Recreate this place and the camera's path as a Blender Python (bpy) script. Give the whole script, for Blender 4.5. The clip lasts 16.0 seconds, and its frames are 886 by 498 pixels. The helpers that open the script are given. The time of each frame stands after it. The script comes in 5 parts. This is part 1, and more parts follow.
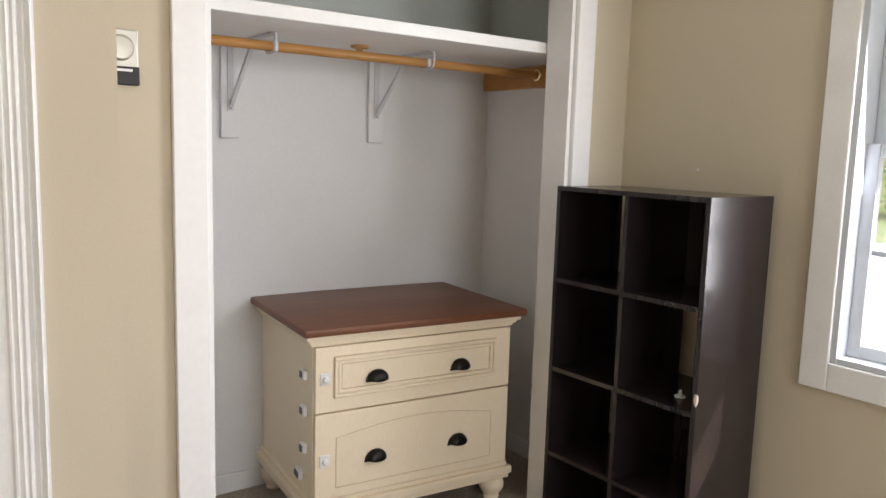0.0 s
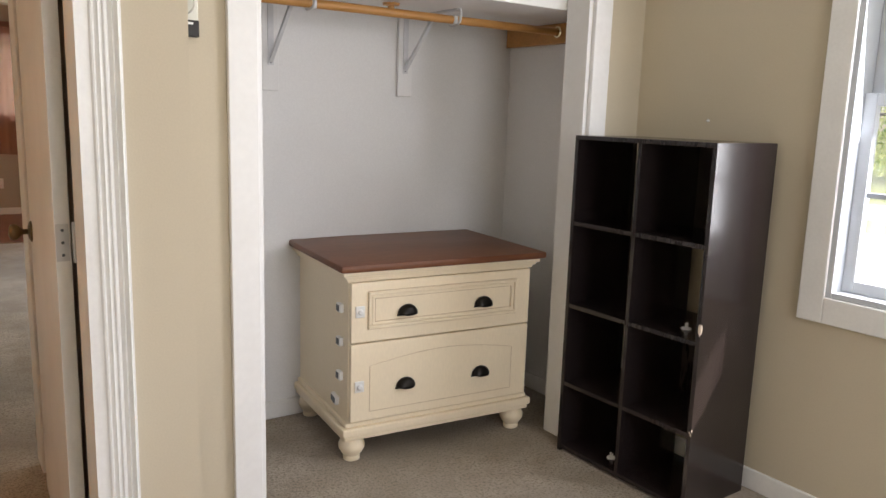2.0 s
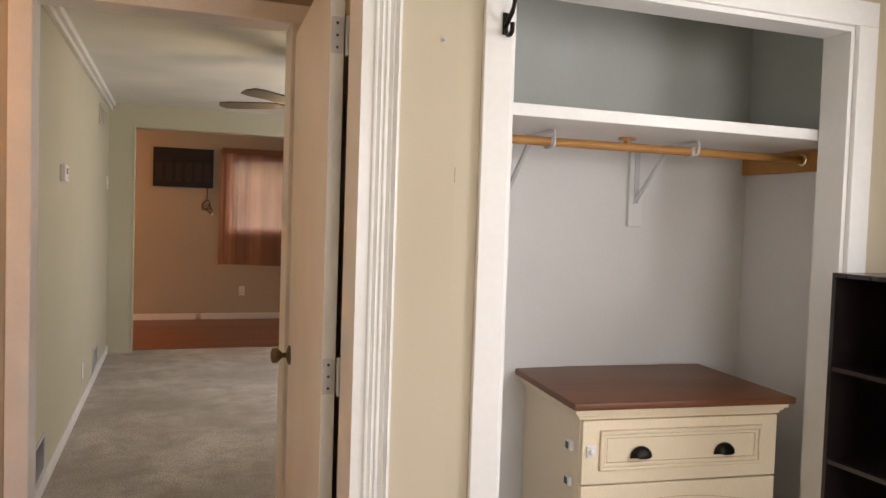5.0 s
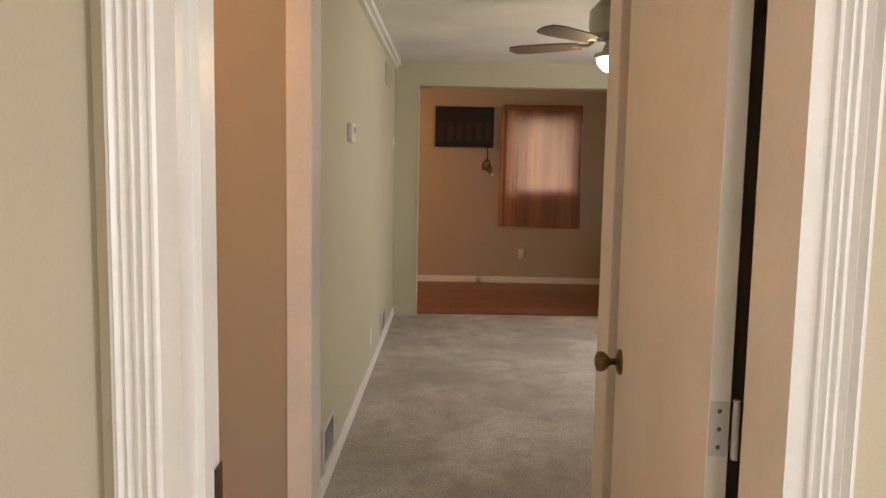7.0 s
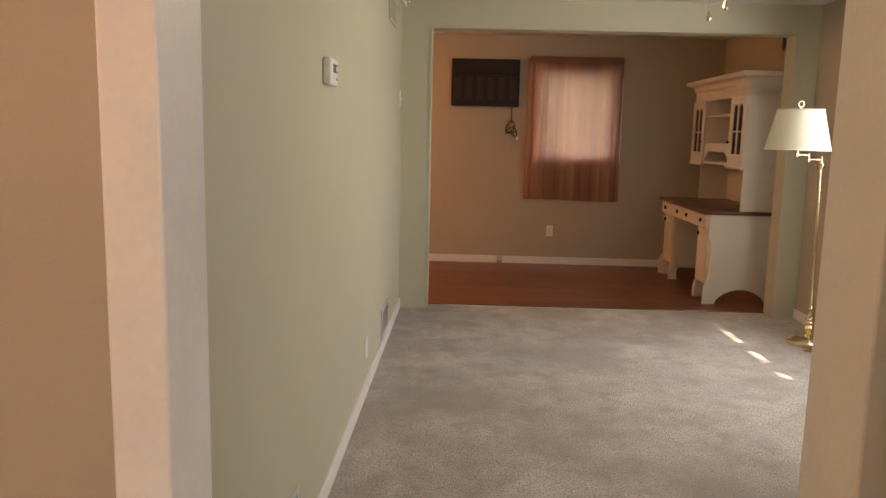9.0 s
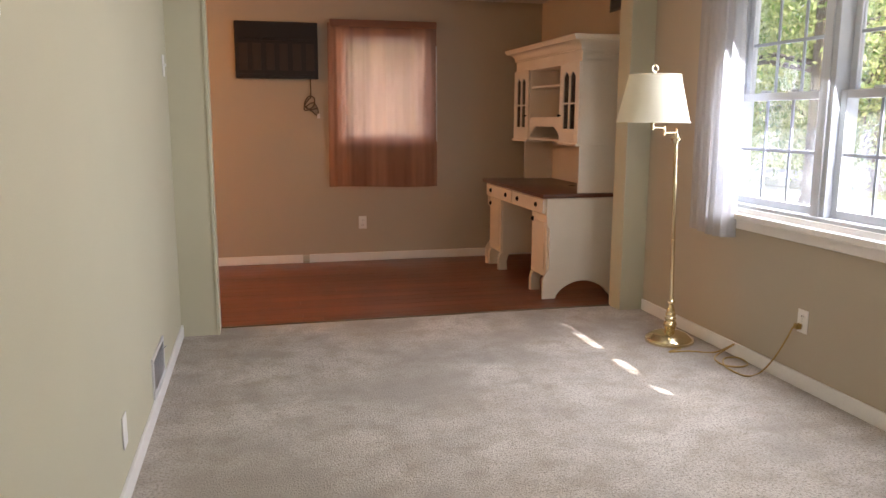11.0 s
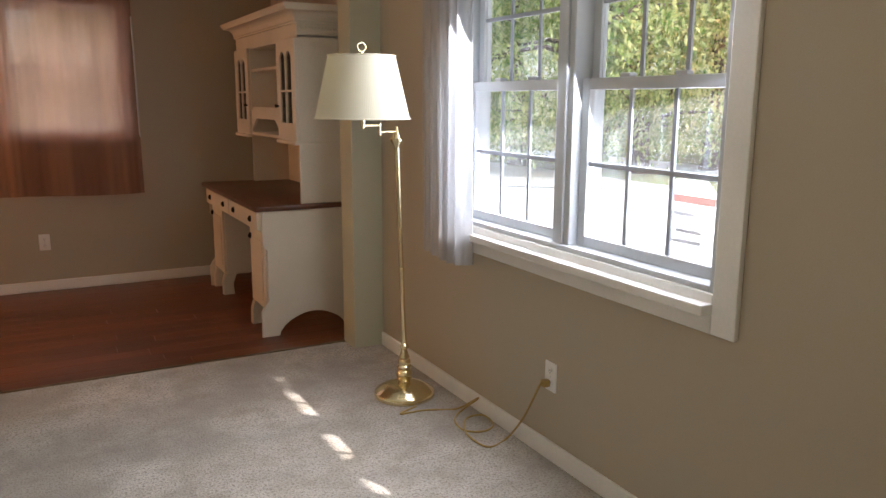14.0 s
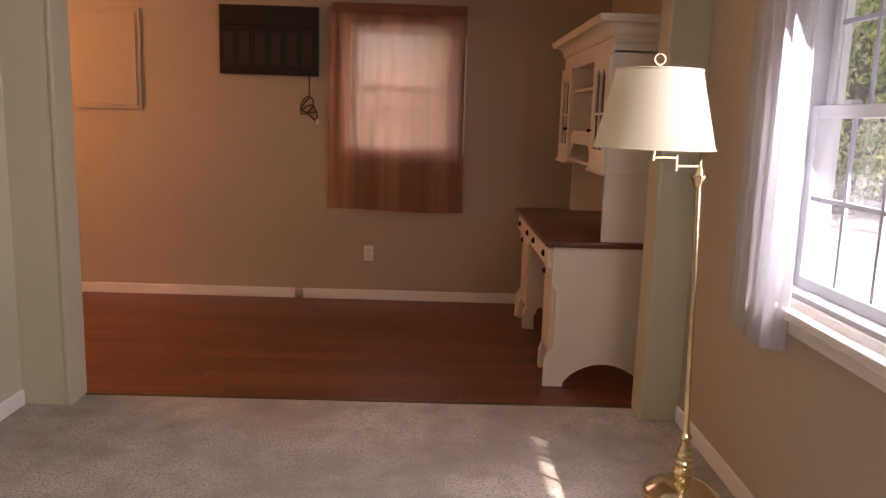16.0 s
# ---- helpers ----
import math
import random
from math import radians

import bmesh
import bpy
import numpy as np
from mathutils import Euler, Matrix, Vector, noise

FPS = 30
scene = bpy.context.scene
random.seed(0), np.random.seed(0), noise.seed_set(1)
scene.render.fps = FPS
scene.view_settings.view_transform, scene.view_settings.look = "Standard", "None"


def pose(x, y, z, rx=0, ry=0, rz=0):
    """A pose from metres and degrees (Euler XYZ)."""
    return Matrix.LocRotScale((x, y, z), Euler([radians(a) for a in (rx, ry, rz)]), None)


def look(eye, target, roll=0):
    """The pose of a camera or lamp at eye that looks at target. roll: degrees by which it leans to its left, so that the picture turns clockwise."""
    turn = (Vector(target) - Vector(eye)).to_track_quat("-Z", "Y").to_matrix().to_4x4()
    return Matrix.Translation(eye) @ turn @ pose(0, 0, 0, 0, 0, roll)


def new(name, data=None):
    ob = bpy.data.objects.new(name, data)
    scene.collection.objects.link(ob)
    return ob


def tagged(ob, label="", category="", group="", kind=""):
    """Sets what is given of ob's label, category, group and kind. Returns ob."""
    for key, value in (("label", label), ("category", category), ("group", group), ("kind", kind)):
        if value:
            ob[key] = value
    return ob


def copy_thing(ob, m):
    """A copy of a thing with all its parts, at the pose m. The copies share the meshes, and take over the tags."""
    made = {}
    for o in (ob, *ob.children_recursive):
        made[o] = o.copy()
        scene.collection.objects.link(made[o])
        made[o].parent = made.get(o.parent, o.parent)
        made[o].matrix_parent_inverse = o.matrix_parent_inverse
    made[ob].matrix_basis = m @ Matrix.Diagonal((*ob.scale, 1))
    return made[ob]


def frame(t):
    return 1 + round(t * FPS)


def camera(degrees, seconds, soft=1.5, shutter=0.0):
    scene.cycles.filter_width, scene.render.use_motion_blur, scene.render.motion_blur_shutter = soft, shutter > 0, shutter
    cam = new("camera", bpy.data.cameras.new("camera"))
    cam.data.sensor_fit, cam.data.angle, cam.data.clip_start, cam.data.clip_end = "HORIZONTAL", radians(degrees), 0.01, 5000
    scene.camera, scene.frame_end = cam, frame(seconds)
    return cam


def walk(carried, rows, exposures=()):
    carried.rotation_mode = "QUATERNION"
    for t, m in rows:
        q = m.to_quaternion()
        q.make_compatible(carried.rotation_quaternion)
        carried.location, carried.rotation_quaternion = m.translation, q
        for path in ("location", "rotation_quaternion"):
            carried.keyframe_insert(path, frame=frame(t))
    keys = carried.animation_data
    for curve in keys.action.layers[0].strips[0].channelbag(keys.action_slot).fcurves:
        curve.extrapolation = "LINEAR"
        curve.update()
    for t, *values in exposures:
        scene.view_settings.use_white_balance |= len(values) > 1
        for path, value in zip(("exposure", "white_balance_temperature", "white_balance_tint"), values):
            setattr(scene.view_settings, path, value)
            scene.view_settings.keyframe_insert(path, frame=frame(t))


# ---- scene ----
cam = camera(60.6, 16.0)
PATH = [
    (0, (-0.085, 0.474, 1.379), (1.079, 2.079, 1.12), 1.7),
    (0.5, (-0.17, 0.399, 1.398), (0.946, 2.044, 1.177), 1.5),
    (1, (-0.224, 0.35, 1.394), (0.886, 1.995, 1.144), 1.7),
    (1.5, (-0.235, 0.308, 1.362), (0.875, 1.945, 1.058), 1.9),
    (2, (-0.236, 0.305, 1.326), (0.883, 1.926, 0.977), 1.8),
    (2.5, (-0.232, 0.31, 1.356), (0.894, 1.935, 1.052), 1.7),
    (3, (-0.231, 0.306, 1.384), (0.887, 1.951, 1.166), 1.8),
    (3.5, (-0.255, 0.324, 1.411), (0.838, 1.993, 1.273), 1.7),
    (4, (-0.279, 0.333, 1.429), (0.737, 2.054, 1.352), 1.8),
    (4.5, (-0.311, 0.349, 1.428), (0.565, 2.146, 1.362), 1.8),
    (5, (-0.349, 0.389, 1.41), (0.322, 2.272, 1.328), 1.9),
    (5.2, (-0.358, 0.416, 1.404), (0.22, 2.328, 1.31), 1.8),
    (7.3, (-0.441, 1.258, 1.403), (-0.488, 3.245, 1.181), 1.1),
    (7.5, (-0.463, 1.367, 1.4), (-0.519, 3.353, 1.169), 1.2),
    (8, (-0.462, 1.66, 1.369), (-0.524, 3.643, 1.116), 1.4),
    (8.2, (-0.45, 1.795, 1.377), (-0.513, 3.777, 1.115), 1.4),
    (10.3, (-0.432, 3.11, 1.355), (-0.276, 5.076, 1.018), 0.3),
    (10.5, (-0.425, 3.215, 1.35), (-0.194, 5.172, 1.011), 0.2),
    (11, (-0.439, 3.473, 1.356), (0.027, 5.388, 1.013), 0.2),
    (11.5, (-0.38, 3.647, 1.369), (0.362, 5.471, 1.016), 0.3),
    (12, (-0.23, 3.854, 1.381), (0.63, 5.625, 1.029), -0.4),
    (12.5, (-0.085, 4.004, 1.381), (0.824, 5.749, 1.022), -0.9),
    (13, (0.08, 4.169, 1.387), (1.063, 5.872, 1.018), -0.3),
    (13.5, (0.278, 4.307, 1.38), (1.27, 6.002, 1.005), -0.0),
    (14, (0.486, 4.361, 1.408), (1.418, 6.089, 1.024), 0.3),
    (14.5, (0.638, 4.423, 1.406), (1.444, 6.213, 1.022), 0.6),
    (15, (0.757, 4.572, 1.389), (1.36, 6.441, 1.013), 0.9),
    (15.5, (0.869, 4.732, 1.404), (1.204, 6.671, 1.046), 1.5),
    (16, (0.997, 4.815, 1.408), (1.026, 6.786, 1.07), 1.8),
]

EXPOSURES = [(0, 1.10, 6500, 16), (4, 1.08, 6600, 17), (5.2, 1.10, 6900, 19), (7.3, 1.12, 7200, 17), (8.2, 1.12, 7200, 17), (10.3, 1.6, 6400, 18), (11.5, 1.58, 6200, 17), (12.5, 1.26, 6100, 14), (13.5, 1.16, 6200, 14), (14.5, 1.05, 6300, 16), (16, 1.05, 7000, 34)]
walk(cam, [(t, look(eye, target, roll)) for t, eye, target, roll in PATH], EXPOSURES)

# ---- world and lights ----
SUN_WAY = Vector((-1.0, 0.95, -1.335)).normalized()
world = bpy.data.worlds.new("world")
scene.world = world
world.use_nodes = True
wn = world.node_tree
sky = wn.nodes.new("ShaderNodeTexSky")
sky.sky_type, sky.sun_disc = "NISHITA", False
sky.sun_elevation = math.asin(-SUN_WAY.z)
sky.sun_rotation = math.atan2(-SUN_WAY.x, -SUN_WAY.y)
wn.links.new(sky.outputs[0], wn.nodes["Background"].inputs[0])
wn.nodes["Background"].inputs[1].default_value = 0.12


def lamp(name, kind, m, energy, colour, size=0.1, size_y=None):
    data = bpy.data.lights.new(name, kind)
    data.energy, data.color = energy, colour
    if kind == "AREA":
        data.shape, data.size, data.size_y = "RECTANGLE", size, size_y or size
    elif kind == "SUN":
        data.angle = radians(0.6)
    else:
        data.shadow_soft_size = size
    ob = new(name, data)
    ob.matrix_world = m
    return ob


lamp("sun", "SUN", look((0, 0, 0), SUN_WAY), 5.0, (1.0, 0.95, 0.86))
lamp("bedroom_window_light", "AREA", look((2.235, 1.14, 1.45), (0, 1.14, 1.15)), 18, (0.93, 0.97, 1.0), 0.89, 1.1)
# added fill from behind for the closet front; no such source is known
lamp("bedroom_rear_fill_light", "AREA", look((0.9, -1.72, 1.5), (0.9, 2, 1.2)), 20, (0.95, 0.98, 1.0), 1.2, 1.1)
lamp("living_window_light", "AREA", look((2.235, 6.6, 1.45), (0, 6.5, 0.7)), 26, (0.95, 0.98, 1.0), 1.5, 1.1)
lamp("dining_window_light", "AREA", look((0.72, 10.82, 1.6), (0.72, 9, 1.5)), 5.5, (1.0, 0.98, 0.95), 0.75, 0.8)
lamp("fan_bulb", "POINT", pose(0.474, 5.333, 1.93), 4.5, (1.0, 0.76, 0.44), 0.06)
lamp("bathroom_bulb", "POINT", pose(-2.2, 4.5, 2.0), 14, (1.0, 0.42, 0.11), 0.06)
lamp("hall_bulb", "POINT", pose(-1.75, 2.74, 2.22), 5.5, (1.0, 0.52, 0.25), 0.08)
lamp("kitchen_ceiling_bulb", "POINT", pose(-2.9, 9.4, 2.1), 36, (1.0, 0.46, 0.16), 0.12)

# ---- materials ----


def material(name, colour, rough=0.6, metal=0.0, dark=None, scale=3.0, grain=60.0, bump=0.1, stretch=(1, 1, 1), fine=0.12, spec=0.4, random_tone=0.0):
    """A painted, woven or grained surface: slow tone changes, fine grain and relief."""
    m = bpy.data.materials.new(name)
    m.use_nodes = True
    n, l = m.node_tree.nodes, m.node_tree.links
    b = n["Principled BSDF"]
    b.inputs["Roughness"].default_value, b.inputs["Metallic"].default_value = rough, metal
    b.inputs["Specular IOR Level"].default_value = spec
    co = n.new("ShaderNodeTexCoord")
    mp = n.new("ShaderNodeMapping")
    mp.inputs["Scale"].default_value = stretch
    l.new(co.outputs["Object"], mp.inputs[0])
    big, small = n.new("ShaderNodeTexNoise"), n.new("ShaderNodeTexNoise")
    big.inputs["Scale"].default_value, small.inputs["Scale"].default_value = scale, grain
    big.inputs["Detail"].default_value = 4
    l.new(mp.outputs[0], big.inputs[0])
    l.new(mp.outputs[0], small.inputs[0])
    mix = n.new("ShaderNodeMix")
    mix.data_type = "RGBA"
    mix.inputs[6].default_value = (*colour, 1)
    mix.inputs[7].default_value = (*(dark or [c * 0.86 for c in colour]), 1)
    ramp = n.new("ShaderNodeMapRange")
    ramp.inputs[1].default_value, ramp.inputs[2].default_value = 0.35, 0.68
    l.new(big.outputs[0], ramp.inputs[0])
    l.new(ramp.outputs[0], mix.inputs[0])
    hsv = n.new("ShaderNodeHueSaturation")
    tone = n.new("ShaderNodeMapRange")
    tone.inputs[1].default_value, tone.inputs[2].default_value = 0.3, 0.7
    tone.inputs[3].default_value, tone.inputs[4].default_value = 1 - fine, 1 + fine
    l.new(small.outputs[0], tone.inputs[0])
    l.new(mix.outputs[2], hsv.inputs["Color"])
    value = tone.outputs[0]
    if random_tone:
        info, rr, mul = n.new("ShaderNodeObjectInfo"), n.new("ShaderNodeMapRange"), n.new("ShaderNodeMath")
        rr.inputs[3].default_value, rr.inputs[4].default_value = 1 - random_tone, 1 + random_tone
        mul.operation = "MULTIPLY"
        l.new(info.outputs["Random"], rr.inputs[0])
        l.new(rr.outputs[0], mul.inputs[0])
        l.new(value, mul.inputs[1])
        value = mul.outputs[0]
    l.new(value, hsv.inputs["Value"])
    l.new(hsv.outputs[0], b.inputs["Base Color"])
    if bump:
        bp = n.new("ShaderNodeBump")
        bp.inputs["Strength"].default_value, bp.inputs["Distance"].default_value = bump, 0.004
        l.new(small.outputs[0], bp.inputs["Height"])
        l.new(bp.outputs[0], b.inputs["Normal"])
    return m


def glass_material(name, tint=(1, 1, 1), mix_gloss=0.06, haze=0.0):
    m = bpy.data.materials.new(name)
    m.use_nodes = True
    n, l = m.node_tree.nodes, m.node_tree.links
    n.remove(n["Principled BSDF"])
    t, g, x = n.new("ShaderNodeBsdfTransparent"), n.new("ShaderNodeBsdfGlossy"), n.new("ShaderNodeMixShader")
    t.inputs[0].default_value = (*tint, 1)
    g.inputs["Roughness"].default_value = 0.02
    x.inputs[0].default_value = mix_gloss
    l.new(t.outputs[0], x.inputs[1])
    l.new(g.outputs[0], x.inputs[2])
    last = x.outputs[0]
    if haze:
        # a thin translucent film, added for the daylight haze over the outdoors
        film, y = n.new("ShaderNodeBsdfTranslucent"), n.new("ShaderNodeMixShader")
        film.inputs[0].default_value = (0.9, 0.92, 0.95, 1)
        y.inputs[0].default_value = haze
        l.new(last, y.inputs[1])
        l.new(film.outputs[0], y.inputs[2])
        last = y.outputs[0]
    l.new(last, n["Material Output"].inputs[0])
    return m


def cloth_material(name, colour, through_colour, amount=0.5, clear=0.0, weave=400.0, stripes=None, clear_tint=(1, 1, 1)):
    """Thin cloth that lets light through; stripes: a darker tone, in bands along x."""
    m = bpy.data.materials.new(name)
    m.use_nodes = True
    n, l = m.node_tree.nodes, m.node_tree.links
    n.remove(n["Principled BSDF"])
    d, t, x = n.new("ShaderNodeBsdfDiffuse"), n.new("ShaderNodeBsdfTranslucent"), n.new("ShaderNodeMixShader")
    co, no, mx = n.new("ShaderNodeTexCoord"), n.new("ShaderNodeTexNoise"), n.new("ShaderNodeMix")
    mx.data_type = "RGBA"
    no.inputs["Scale"].default_value = weave
    l.new(co.outputs["Object"], no.inputs[0])
    mx.inputs[6].default_value = (*colour, 1)
    mx.inputs[7].default_value = (*[c * 0.8 for c in colour], 1)
    l.new(no.outputs[0], mx.inputs[0])
    tint = mx.outputs[2]
    if stripes:
        # broad woven stripes down the cloth, soft at their edges
        sep, ramp, band = n.new("ShaderNodeSeparateXYZ"), n.new("ShaderNodeValToRGB"), n.new("ShaderNodeMix")
        shift = n.new("ShaderNodeMath")
        shift.inputs[1].default_value = 0.5
        l.new(co.outputs["Object"], sep.inputs[0])
        l.new(sep.outputs[0], shift.inputs[0])
        l.new(shift.outputs[0], ramp.inputs[0])
        el = ramp.color_ramp.elements
        el[0].position, el[0].color = 0.18, (0, 0, 0, 1)
        el[1].position, el[1].color = 0.21, (1, 1, 1, 1)
        for at, v in ((0.365, 1), (0.40, 0), (0.51, 0), (0.545, 1), (0.745, 1), (0.78, 0), (0.88, 0), (0.91, 1)):
            el.new(at).color = (v, v, v, 1)
        band.data_type = "RGBA"
        band.inputs[7].default_value = (*stripes, 1)
        l.new(ramp.outputs[0], band.inputs[0])
        l.new(tint, band.inputs[6])
        tint = band.outputs[2]
    l.new(tint, d.inputs[0])
    t.inputs[0].default_value = (*through_colour, 1)
    x.inputs[0].default_value = amount
    l.new(d.outputs[0], x.inputs[1])
    l.new(t.outputs[0], x.inputs[2])
    last = x.outputs[0]
    if clear:
        tr, y = n.new("ShaderNodeBsdfTransparent"), n.new("ShaderNodeMixShader")
        tr.inputs[0].default_value = (*clear_tint, 1)
        y.inputs[0].default_value = clear
        l.new(last, y.inputs[1])
        l.new(tr.outputs[0], y.inputs[2])
        last = y.outputs[0]
    l.new(last, n["Material Output"].inputs[0])
    return m


def glow_material(name, colour, strength):
    m = bpy.data.materials.new(name)
    m.use_nodes = True
    b = m.node_tree.nodes["Principled BSDF"]
    b.inputs["Base Color"].default_value = (*colour, 1)
    b.inputs["Emission Color"].default_value = (*colour, 1)
    b.inputs["Emission Strength"].default_value = strength
    return m


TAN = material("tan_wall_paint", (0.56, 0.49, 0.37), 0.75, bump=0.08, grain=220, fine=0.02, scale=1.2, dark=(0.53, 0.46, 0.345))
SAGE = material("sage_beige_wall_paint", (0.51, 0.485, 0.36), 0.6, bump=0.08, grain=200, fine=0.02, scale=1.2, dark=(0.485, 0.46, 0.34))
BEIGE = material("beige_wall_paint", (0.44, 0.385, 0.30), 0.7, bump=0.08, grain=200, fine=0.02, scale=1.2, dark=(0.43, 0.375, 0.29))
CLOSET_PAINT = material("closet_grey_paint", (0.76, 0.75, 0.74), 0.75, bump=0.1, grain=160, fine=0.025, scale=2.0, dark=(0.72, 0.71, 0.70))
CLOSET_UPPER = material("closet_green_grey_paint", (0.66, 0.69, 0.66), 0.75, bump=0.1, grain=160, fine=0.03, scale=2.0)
WHITE = material("white_gloss_trim_paint", (0.82, 0.81, 0.79), 0.32, bump=0.05, grain=90, fine=0.02, scale=5, dark=(0.76, 0.75, 0.73))
WORN_WHITE = material("worn_white_paint", (0.82, 0.81, 0.80), 0.4, bump=0.05, grain=45, fine=0.015, scale=8, dark=(0.805, 0.795, 0.78))
CEILING = material("white_ceiling_paint", (0.74, 0.73, 0.66), 0.9, bump=0.25, grain=110, fine=0.03, scale=1.5)
# white window parts darkened to blue-grey: their backlit shade is in the colour
VINYL = material("backlit_white_vinyl", (0.56, 0.59, 0.63), 0.35, bump=0.02, grain=40, fine=0.015)
GRILLE = material("backlit_white_grille", (0.40, 0.44, 0.50), 0.4, bump=0.0, fine=0.015)
PLASTIC = material("white_plastic", (0.85, 0.84, 0.82), 0.35, bump=0.0, fine=0.01)
GREY_PLASTIC = material("grey_plastic", (0.10, 0.11, 0.12), 0.4, bump=0.02, fine=0.02)
SILVER = material("silver_plastic", (0.55, 0.53, 0.46), 0.35, 0.3, bump=0.02, fine=0.02)
BLACK = material("black_plastic", (0.012, 0.011, 0.010), 0.45, bump=0.05, fine=0.05)
AC_DARK = material("dark_brown_plastic", (0.012, 0.009, 0.008), 0.5, bump=0.1, fine=0.06)
AC_SLAT = material("brown_grille_wood_print", (0.034, 0.020, 0.014), 0.5, bump=0.1, fine=0.1, stretch=(1, 1, 6))
ESPRESSO = material("espresso_laminate", (0.017, 0.012, 0.012), 0.20, dark=(0.023, 0.017, 0.016), scale=5, grain=120, bump=0.05, fine=0.12, stretch=(1, 1, 0.15), spec=0.5)
CHIP = material("raw_chipboard", (0.60, 0.50, 0.40), 0.9, bump=0.4, fine=0.2)
CREAM = material("cream_lacquer", (0.87, 0.75, 0.56), 0.42, dark=(0.83, 0.71, 0.52), scale=3, grain=140, bump=0.04, fine=0.025, stretch=(1, 1, 0.3))
GLAZE = material("brown_antique_glaze", (0.50, 0.36, 0.22), 0.5, bump=0.05, fine=0.15, scale=9, dark=(0.66, 0.53, 0.36))
DESK_CREAM = material("cream_white_lacquer", (0.74, 0.66, 0.55), 0.5, dark=(0.69, 0.61, 0.50), scale=3, grain=120, bump=0.05, fine=0.03)
BROWN_TOP = material("brown_stained_wood_top", (0.19, 0.075, 0.035), 0.42, dark=(0.15, 0.055, 0.025), scale=6, grain=90, bump=0.06, fine=0.12, stretch=(0.12, 1, 1))
DESK_TOP = material("dark_cherry_wood_top", (0.13, 0.05, 0.028), 0.3, dark=(0.09, 0.034, 0.02), scale=6, grain=90, bump=0.04, fine=0.12, stretch=(1, 0.12, 1))
ROD_WOOD = material("honey_pine", (0.50, 0.25, 0.075), 0.42, dark=(0.42, 0.20, 0.055), scale=8, grain=80, bump=0.06, fine=0.1, stretch=(0.1, 1, 1))
PLANK = material("cherry_laminate_plank", (0.20, 0.058, 0.024), 0.3, dark=(0.13, 0.036, 0.016), scale=5, grain=80, bump=0.05, fine=0.14, stretch=(0.1, 1, 1), random_tone=0.16)


def carpet_material(name, pale, dark, warm):
    """Cut pile: speckle of tufts, trodden blotches and broad vacuum bands."""
    m = material(name, pale, 0.98, dark=dark, scale=1.7, grain=230, bump=0.0, fine=0.10, spec=0.03)
    n, l = m.node_tree.nodes, m.node_tree.links
    b = n["Principled BSDF"]
    co = n.new("ShaderNodeTexCoord")
    last = b.inputs["Base Color"].links[0].from_socket
    for scale, lo, hi, colour, most in ((7.0, 0.45, 0.72, warm, 0.7), (24.0, 0.50, 0.72, [c * 0.78 for c in dark], 0.45), (95.0, 0.48, 0.66, [c * 0.52 for c in dark], 0.8), (1.1, 0.47, 0.66, [c * 0.72 for c in dark], 0.8), (2.6, 0.52, 0.70, [c * 0.70 for c in dark], 0.55)):
        t = n.new("ShaderNodeTexNoise")
        t.inputs["Scale"].default_value = scale
        t.inputs["Detail"].default_value = 6
        l.new(co.outputs["Object"], t.inputs[0])
        r = n.new("ShaderNodeMapRange")
        r.inputs[1].default_value, r.inputs[2].default_value, r.inputs[4].default_value = lo, hi, most
        l.new(t.outputs["Fac"], r.inputs[0])
        x = n.new("ShaderNodeMix")
        x.data_type = "RGBA"
        x.inputs[7].default_value = (*colour, 1)
        l.new(r.outputs[0], x.inputs[0])
        l.new(last, x.inputs[6])
        last = x.outputs[2]
    l.new(last, b.inputs["Base Color"])
    v = n.new("ShaderNodeTexNoise")
    v.inputs["Scale"].default_value, v.inputs["Detail"].default_value = 130, 4
    l.new(co.outputs["Object"], v.inputs[0])
    bp = n.new("ShaderNodeBump")
    bp.inputs["Strength"].default_value, bp.inputs["Distance"].default_value = 1.0, 0.009
    l.new(v.outputs[0], bp.inputs["Height"])
    l.new(bp.outputs[0], b.inputs["Normal"])
    return m


CARPET = carpet_material("pale_grey_beige_carpet", (0.62, 0.575, 0.525), (0.47, 0.42, 0.37), (0.37, 0.31, 0.24))
BED_CARPET = carpet_material("beige_carpet", (0.50, 0.43, 0.36), (0.42, 0.36, 0.29), (0.36, 0.30, 0.23))
BRASS = material("polished_brass", (0.88, 0.76, 0.48), 0.16, 1.0, bump=0.02, fine=0.04, scale=12)
OLD_BRASS = material("aged_bronze_brass", (0.20, 0.15, 0.09), 0.28, 1.0, bump=0.05, fine=0.1, scale=20)
NICKEL = material("brushed_nickel", (0.6, 0.55, 0.48), 0.22, 1.0, bump=0.02, fine=0.04)
STEEL = material("white_painted_metal", (0.62, 0.62, 0.63), 0.45, 0.0, bump=0.03, fine=0.03)
ORB = material("oil_rubbed_bronze", (0.018, 0.015, 0.013), 0.35, 0.7, bump=0.05, fine=0.1)
CORD = material("gold_lamp_cord", (0.42, 0.28, 0.08), 0.35, bump=0.1, fine=0.1)
BROWN_CORD = material("brown_power_cord", (0.10, 0.06, 0.03), 0.5, bump=0.1, fine=0.1)
GLASS = glass_material("window_glass", haze=0.010)
CABINET_GLASS = glass_material("cabinet_glass", (0.6, 0.6, 0.6), 0.1)
SHEER = cloth_material("white_sheer", (0.66, 0.66, 0.68), (0.42, 0.43, 0.46), 0.5, 0.30)
